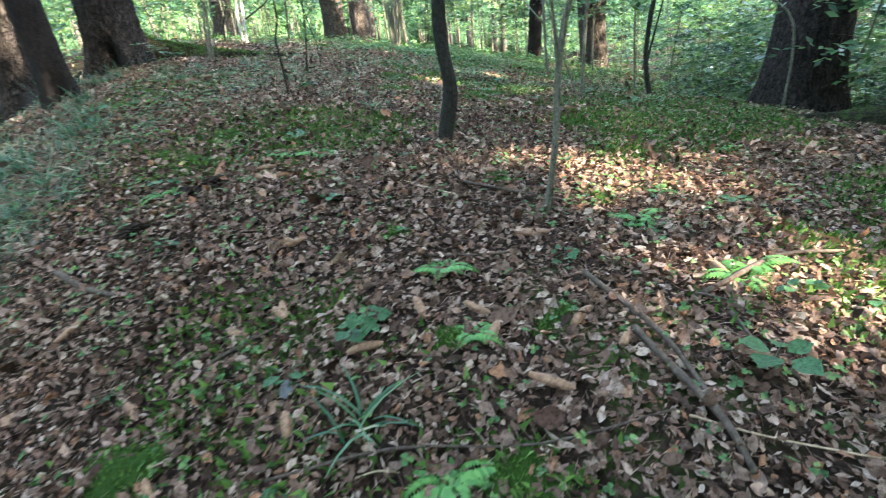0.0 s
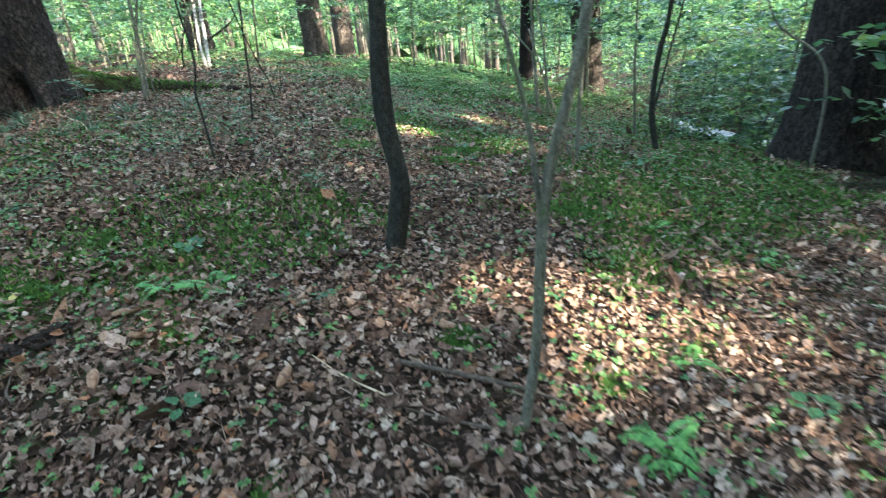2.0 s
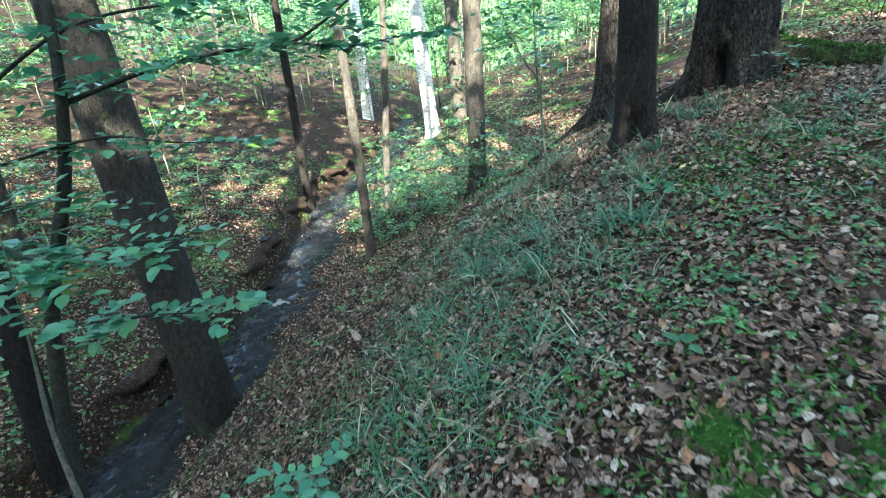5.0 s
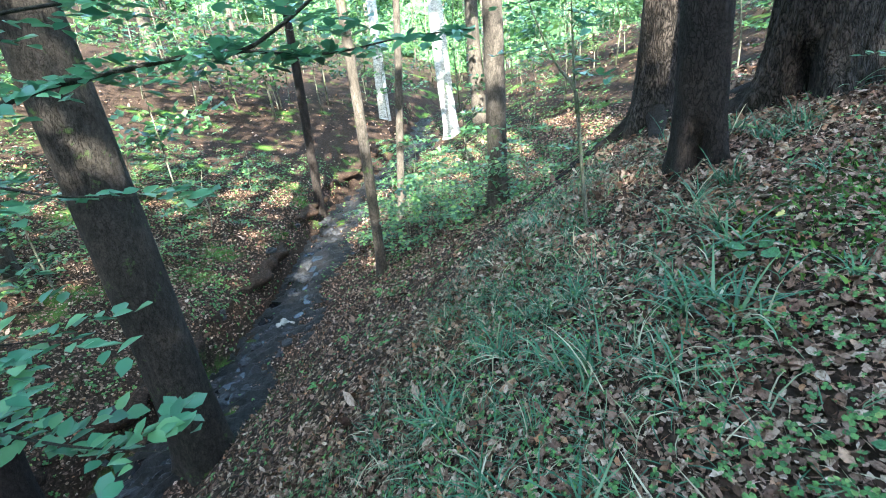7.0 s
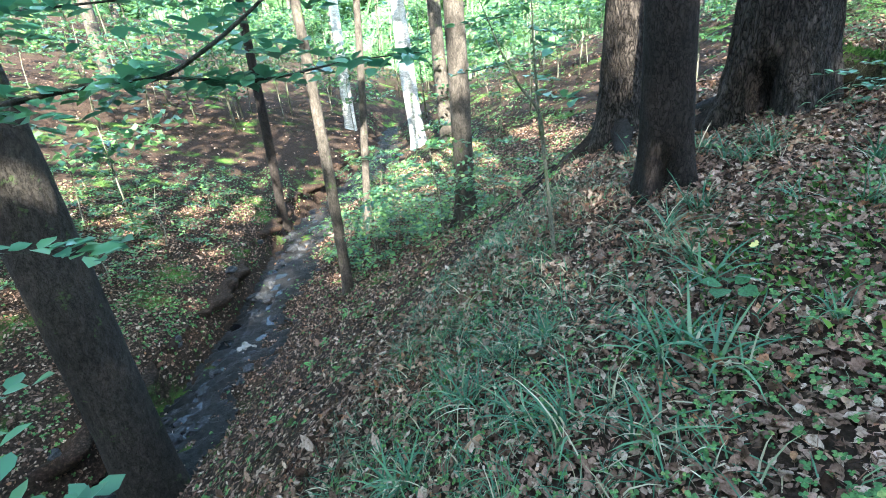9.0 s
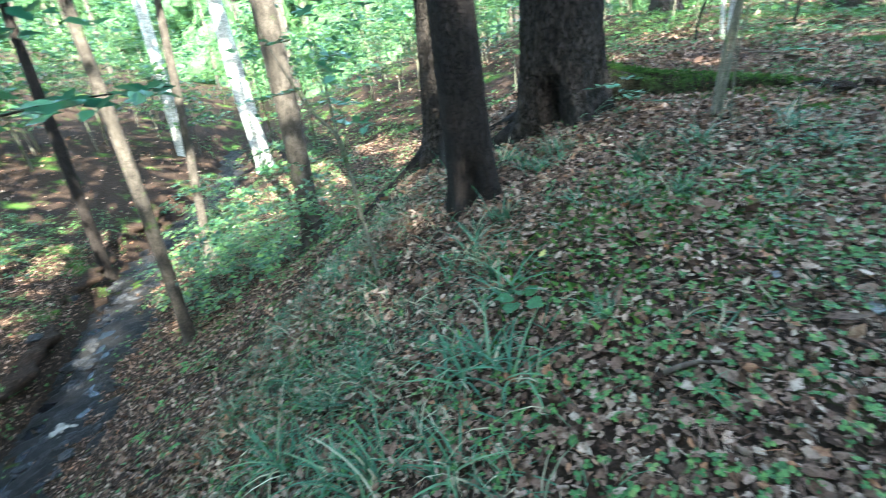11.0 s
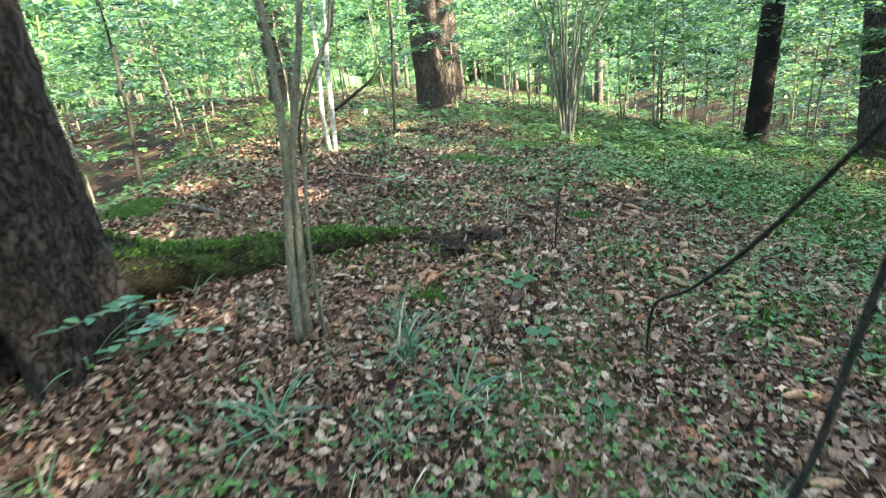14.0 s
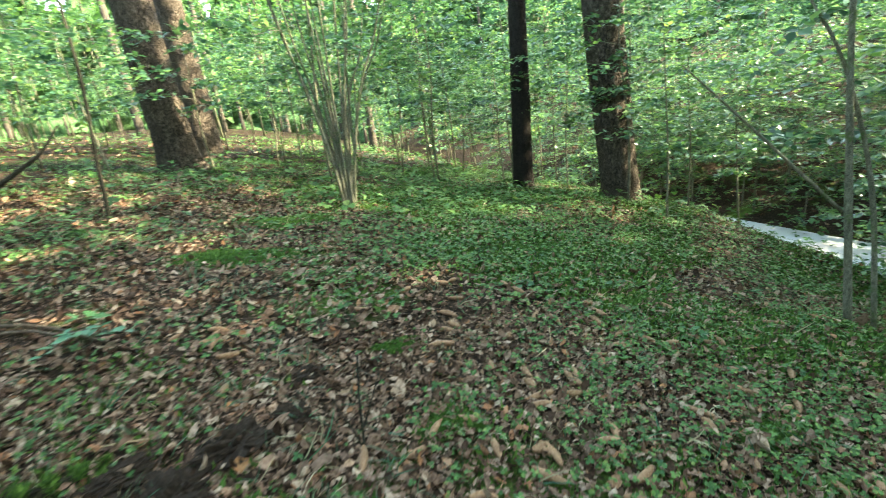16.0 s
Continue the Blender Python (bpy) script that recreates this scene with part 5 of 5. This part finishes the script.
CONES = [cone_mesh(s, l, w) for s, l, w in ((1, 0.13, 0.019), (2, 0.11, 0.017), (3, 0.145, 0.018), (4, 0.1, 0.02))]
for me_ in CONES:
    me_.materials.append(CONE)
CONE_AT = [(0.35, 2.15), (0.39, 2.17), (0.1, 1.43), (-0.37, 2.67), (-0.81, 2.19), (-0.75, 1.72), (-0.17, 1.61), (0.25, 1.19), (-1.25, 3.12), (-1.23, 2.94), (-1.31, 1.45), (0.48, 3.25), (-0.2, 3.13), (0.05, 1.58), (-0.76, 1.7), (-0.86, 2.2), (0.43, 1.48), (-3.37, 8.21), (-1.81, 7.92), (-1.41, 8.11), (-3.85, 7.54), (-1.04, 8.12), (-1.15, 8.68), (-2.99, 7.76), (-1.34, 8.21), (-1.05, 8.19), (-1.1, 8.79), (-0.9, 8.64), (-0.31, 8.89), (-0.5, 8.15), (-0.56, 8.85), (-0.45, 8.24), (-1.73, 8.5), (0.1, 8.12), (0.01, 8.84), (-1.19, 8.5), (-2.66, 9.71), (-1.85, 5.43), (-3.03, 6.41), (-4.11, 6.05), (-3.89, 3.71)]
cr_ = random.Random(8)
for k in range(36):
    CONE_AT.append((cr_.uniform(-1.6, 1.2), cr_.uniform(7.6, 10.2)))
for k in range(110):
    CONE_AT.append((cr_.uniform(-3.2, 2.5), cr_.choice([cr_.uniform(1, 5), cr_.uniform(6.5, 12), cr_.uniform(7, 10)])))
for x, y in CONE_AT:
    c = new("spruce_cone", CONES[cr_.randrange(4)])
    nrm = Vector(normals(np.array(x), np.array(y)))
    c.matrix_basis = Matrix.Translation((x, y, top(x, y) + 0.02)) @ Vector((0, 0, 1)).rotation_difference(nrm).to_matrix().to_4x4() @ pose(0, 0, 0, cr_.uniform(0, 360), cr_.uniform(-8, 8), cr_.uniform(0, 360))
    tagged(c, "brown fallen spruce cone lying on the litter", "cone", "fallen cones")

STICKS = [([(0.52, 1.77), (0.67, 1.38), (0.7, 1.05)], 0.013), ([(0.58, 1.39), (0.63, 1.24), (0.69, 1.03), (0.69, 0.87)], 0.015), ([(-0.63, 1.04), (-0.23, 1.04), (0.18, 1.01), (0.58, 1.07)], 0.005), ([(0.58, 1.07), (0.78, 0.98), (1.06, 0.92)], 0.004),
          ([(0.97, 1.49), (0.96, 1.28), (1.01, 1.16)], 0.008), ([(-1.01, 1.55), (-0.86, 1.58), (-0.75, 1.63)], 0.008), ([(-2.24, 2.37), (-1.94, 2.16), (-1.67, 2.02)], 0.02), ([(0.06, 2.73), (0.49, 2.67), (0.72, 2.57)], 0.012), ([(0.95, 1.64), (1.44, 1.94), (1.81, 2.04)], 0.013),
          ([(-6.09, 9.9), (-5.05, 9.25), (-4.28, 8.82)], 0.02), ([(-4.19, 10.18), (-3.66, 10.16), (-3.15, 9.73)], 0.014), ([(-2.93, 7.27), (-2.77, 7.28), (-2.59, 7.31)], 0.006), ([(-2.84, 10.78), (-2.7, 10.67), (-2.56, 10.53)], 0.01), ([(-3.8, 10.11), (-3.63, 10.07), (-3.47, 9.97)], 0.012), ([(-1.12, 7.31), (-1.1, 7.24), (-1.06, 7.15)], 0.015),
          ([(-2.41, 3.66), (-2.32, 3.78), (-2.16, 3.88)], 0.006), ([(-3.99, 4.51), (-4.48, 4.77), (-5.27, 5.19)], 0.005), ([(-3.18, 3.28), (-2.95, 3.32), (-2.82, 3.31), (-2.64, 3.2), (-2.32, 3.1)], 0.004), ([(-3.23, 4.59), (-3.11, 4.53), (-3.02, 4.49)], 0.006), ([(-2.8, 4.71), (-2.73, 4.79), (-2.65, 4.83)], 0.012)]
sr_ = random.Random(12)
for k in range(150):
    x, y, a, l = sr_.uniform(-4.2, 3.2), sr_.uniform(0.7, 11), sr_.uniform(0, 6.28), sr_.uniform(0.12, 0.55)
    STICKS.append(([(x, y), (x + l / 2 * math.cos(a), y + l / 2 * math.sin(a)), (x + l * math.cos(a + sr_.uniform(-0.3, 0.3)), y + l * math.sin(a + sr_.uniform(-0.3, 0.3)))], sr_.choice([0.002, 0.003, 0.004, 0.006])))
for pts, r in STICKS:
    pale = sr_.random() < 0.3 and r < 0.005
    v = [(x, y, top(x, y) + r + 0.012 + sr_.uniform(0, 0.008)) for x, y in pts]
    x0, y0, z0 = v[0]
    s = new("dead_stick", tube_mesh("dead_stick", [(a - x0, b - y0, c - z0) for a, b, c in v], np.linspace(r, r * 0.6, len(v)), 7, lambda a, s: 1 + 0.2 * np.sin(2 * a + 21 * s) * np.sin(33 * s), smooth_steps=4))
    s.location = (x0, y0, z0)
    s.data.materials.append(PALE_WOOD if pale else TWIG)
    tagged(s, "pale barkless dead stick on the litter" if pale else "dark dead stick lying on the litter", "stick", "fallen sticks")


def moss_cushion(x, y, rx, ry, tall, seed):
    """A low cushion with a pile of fine shoots."""
    r = np.random.default_rng(seed)
    t = thing("moss_cushion", x, y, top(x, y), "soft dark green moss cushion on the forest floor", "moss", "moss cushions")
    rings, sides = 7, 22
    vs = [(0, 0, tall)]
    edge = 1 + 0.25 * np.sin(3 * np.arange(sides) * 6.283 / sides + seed) + r.normal(0, 0.1, sides)
    for i in range(1, rings + 1):
        u = i / rings
        for j in range(sides):
            a = j * 6.283 / sides
            px, py = rx * u * edge[j] * math.cos(a), ry * u * edge[j] * math.sin(a)
            vs.append((px, py, top(x + px, y + py) - top(x, y) + tall * (1 - u ** 2.2) - 0.012 + r.normal(0, 0.003)))
    fs = [(0, 1 + j, 1 + (j + 1) % sides) for j in range(sides)]
    for i in range(rings - 1):
        for j in range(sides):
            a, b = 1 + i * sides + j, 1 + i * sides + (j + 1) % sides
            fs += [(a, a + sides, b + sides), (a, b + sides, b)]
    part("cushion", mesh_np("cushion", vs, fs, True), MOSS_BODY, t)
    n = int(9000 * rx * ry) + 200
    a, u = r.uniform(0, 6.283, n), np.sqrt(r.uniform(0, 1, n))
    e = np.interp(a, np.arange(sides + 1) * 6.283 / sides, np.append(edge, edge[0]))
    px, py = rx * u * e * np.cos(a), ry * u * e * np.sin(a)
    pz = surface(x + px, y + py) - top(x, y) + tall * (1 - u ** 2.2) - 0.012
    pile = part("moss_pile", scatter("moss_pile", np.array([(-0.25, 0, 0), (0.25, 0, 0), (0, 0.35, 1.0)]), [(0, 1, 2)], np.stack([px, py, pz], 1), turns(n, tilt=0.5), r.uniform(0.012, 0.024, n)), MOSS, t)
    tagged(pile, kind="stuff")


MOSS_BODY = make_plain("moss_body", (0.012, 0.032, 0.005), (0.032, 0.07, 0.012), 90, 0.95, 0.01)
for k, (x, y, rx, ry, h) in enumerate([(-1.24, 1.21, 0.2, 0.15, 0.05), (-0.05, 1.42, 0.1, 0.07, 0.035), (0.3, 1.45, 0.07, 0.07, 0.03), (0.13, 0.95, 0.14, 0.1, 0.03), (0.37, 1.5, 0.07, 0.08, 0.035), (0.45, 5.82, 0.35, 0.16, 0.06), (-1.85, 3.33, 0.25, 0.12, 0.04), (-2.12, 3.5, 0.16, 0.12, 0.04), (-1.75, 3.77, 0.15, 0.12, 0.04), (-2.83, 7.86, 0.13, 0.1, 0.06), (-3.64, 8.83, 0.3, 0.12, 0.06), (-1.68, 9.29, 0.22, 0.08, 0.05), (-2.5, 11.13, 0.6, 0.25, 0.06), (0.32, 5.4, 0.3, 0.15, 0.05), (0.32, 2.94, 0.12, 0.1, 0.03), (-1.65, 8.54, 0.2, 0.15, 0.04), (-0.18, 8.03, 0.3, 0.2, 0.04), (-5.7, 9.4, 0.5, 0.18, 0.12), (0.9, 2.75, 0.12, 0.1, 0.03), (-0.6, 6.6, 0.5, 0.3, 0.05), (-0.2, 7.2, 0.45, 0.3, 0.05), (0.3, 9.4, 0.5, 0.25, 0.04), (-0.5, 5.8, 0.35, 0.25, 0.04), (1.2, 4.3, 0.3, 0.15, 0.04), (0.4, 10.8, 0.6, 0.3, 0.05), (-2.0, 12.4, 0.7, 0.35, 0.06), (-0.9, 2.9, 0.12, 0.09, 0.03), (-0.3, 2.2, 0.1, 0.1, 0.025)]):
    moss_cushion(x, y, rx, ry, h, k + 1)


PALE_STONE = make_plain("pale_stone", (0.12, 0.105, 0.09), (0.26, 0.23, 0.2), 12, 0.6, 0.01)


def lump(name, x, y, size, seed, mat, label, category, group, sink=0.3, squash=0.6):
    bm = bmesh.new()
    bmesh.ops.create_icosphere(bm, subdivisions=5 if mat is CLOD else 3 if size > 0.09 else 2, radius=1)
    off = Vector((seed * 7.3, seed * 3.1, 0))
    for v in bm.verts:
        d = 1 + 0.5 * noise.noise(v.co * 1.3 + off) + 0.32 * noise.noise(v.co * 3.7 + off)
        if mat is CLOD:
            d += 0.3 * noise.noise(v.co * 5.1 + off) + 0.3 * noise.noise(v.co * 9.7 - off)
        v.co = Vector((v.co.x * d * size, v.co.y * d * size * 0.8, v.co.z * d * size * squash))
    me = bpy.data.meshes.new(name)
    bm.to_mesh(me)
    bm.free()
    ob = new(name, me)
    me.materials.append(mat)
    ob.matrix_basis = pose(x, y, top(x, y) + size * squash * (0.5 - sink), 0, 0, seed * 51)
    return tagged(ob, label, category, group)


for k, (x, y, s) in enumerate([(-2.55, 8.75, 0.14), (-2.75, 8.55, 0.16), (-2.3, 8.85, 0.1), (-2.95, 8.7, 0.12), (-1.55, 3.05, 0.1), (-1.72, 2.95, 0.09), (-1.9, 2.6, 0.1), (-2.2, 9.2, 0.09)]):
    lump("earth_clod", x, y, s, k + 1, CLOD, "dark crumbly clod of bare peaty soil", "clod", "turned-up clods", 0.45, 0.4)
kr_ = random.Random(21)
for k in range(290):
    s_ = kr_.uniform(-4, 9)
    bx, by = brook_line(np.array(s_))
    o_ = kr_.gauss(0, 0.3)
    lump("brook_stone", float(bx) + 0.56 * o_, float(by) + 0.83 * o_, kr_.uniform(0.05, 0.14) * (0.75 if k % 4 else 1.35), k + 20, STONE, "wet dark grey stone in the brook", "stone", "stones of the brook", 0.1, 0.5)

lump("brook_stone", -11.23, 3.0, 0.2, 900, PALE_STONE, "flat pale grey-brown stone in the brook", "stone", "stones of the brook", 0.1, 0.4)

# single dead leaves lying uppermost beside the way
LEAF_ONE = [mesh_np("dead_leaf", DRY[i][0] * np.array(s) * 0.8, DRY[i][1]) for i, s in enumerate( ([0.085, 0.08, 0.06], [0.07, 0.085, -0.05], [0.1, 0.09, 0.12], [0.085, 0.09, 0.1]))]
lr_ = random.Random(30)
for k in range(290):
    x, y = (lr_.uniform(-1.4, 1.8), lr_.uniform(0.9, 4.0)) if k % 2 else (lr_.uniform(-4.0, -0.4), lr_.uniform(3.4, 9.2))
    nrm = Vector(normals(np.array(x), np.array(y)))
    part("dead_leaf", LEAF_ONE[lr_.randrange(4)], LITTER_ONE, litter, at=Matrix.Translation((x, y, top(x, y) + 0.03)) @ Vector((0, 0, 1)).rotation_difference(nrm).to_matrix().to_4x4() @ pose(0, 0, 0, lr_.gauss(0, 16), lr_.gauss(0, 16), lr_.uniform(0, 360)))

# ---- odd pieces on the litter ----


def flat_leaf(x, y, size, mat, label, shape=0, turn=0.0):
    ob = new("fallen_leaf", mesh_np("fallen_leaf", DRY[shape][0] * [size * 1.1, size, size * 0.5], DRY[shape][1]))
    ob.data.materials.append(mat)
    nrm = Vector(normals(np.array(x), np.array(y)))
    ob.matrix_basis = Matrix.Translation((x, y, top(x, y) + 0.035)) @ Vector((0, 0, 1)).rotation_difference(nrm).to_matrix().to_4x4() @ pose(0, 0, 0, 6, 4, turn)
    return tagged(ob, label, "leaf", "single fallen leaves")


PALE_LEAF = make_plain("bleached_leaf", (0.06, 0.057, 0.053), (0.15, 0.15, 0.145), 40, 0.6)
RUST_LEAF = make_plain("rust_leaf", (0.15, 0.065, 0.028), (0.28, 0.14, 0.065), 40, 0.6)
ODD_LEAVES = [
    (-1.89, 3.25, 0.06, YELLOW, "fresh yellow fallen leaf on brown litter", 0.4),
    (-3.6, 5.2, 0.055, YELLOW, "fresh yellow fallen leaf on brown litter", 2.1),
    (-2.62, 5.42, 0.055, PALE_LEAF, "bleached grey fallen leaf on brown litter", 1.2),
    (-0.63, 1.29, 0.075, PALE_LEAF, "bleached grey fallen leaf on brown litter", 3.0),
    (-2.52, 8.54, 0.10, RUST_LEAF, "rust-orange fallen leaf on bare soil", 0.9),
    (-2.3, 5.32, 0.08, PALE_LEAF, "broad pale-brown fallen leaf on litter", 4.2),
]
DEAD_FERN = (-2.85, 8.23)
for lx, ly, ls, lm, ll, lt in ODD_LEAVES:
    flat_leaf(lx, ly, ls, lm, ll, int(lt) % 4, lt)


def wood_splinter(x, y, tall):
    bm = bmesh.new()
    bmesh.ops.create_cone(bm, cap_ends=True, segments=7, radius1=0.022, radius2=0.006, depth=tall)
    for v in bm.verts:
        v.co.x += 0.012 * math.sin(40 * v.co.z + v.co.y * 90)
        v.co.y *= 0.55
    me = bpy.data.meshes.new("wood_splinter")
    bm.to_mesh(me)
    bm.free()
    ob = new("wood_splinter", me)
    me.materials.append(PALE_WOOD)
    ob.matrix_basis = pose(x, y, top(x, y) + tall * 0.3, 50, 10, 20)
    return tagged(ob, "pale torn splinter of fresh wood in the litter", "wood", "fallen sticks")


wood_splinter(-0.55, 1.98, 0.16)


def dead_fern(x, y):
    """A collapsed brown frond, its pinnae like a fan."""
    t = thing("dead_fern", x, y, top(x, y) + 0.02, "collapsed rust-brown dead fern frond", "fern")
    me = fern_mesh(9, 3, 0.34)
    part("frond", me, RUST_LEAF, t, at=Matrix.Diagonal((1, 1, 0.12, 1)))


dead_fern(DEAD_FERN[0], DEAD_FERN[1])
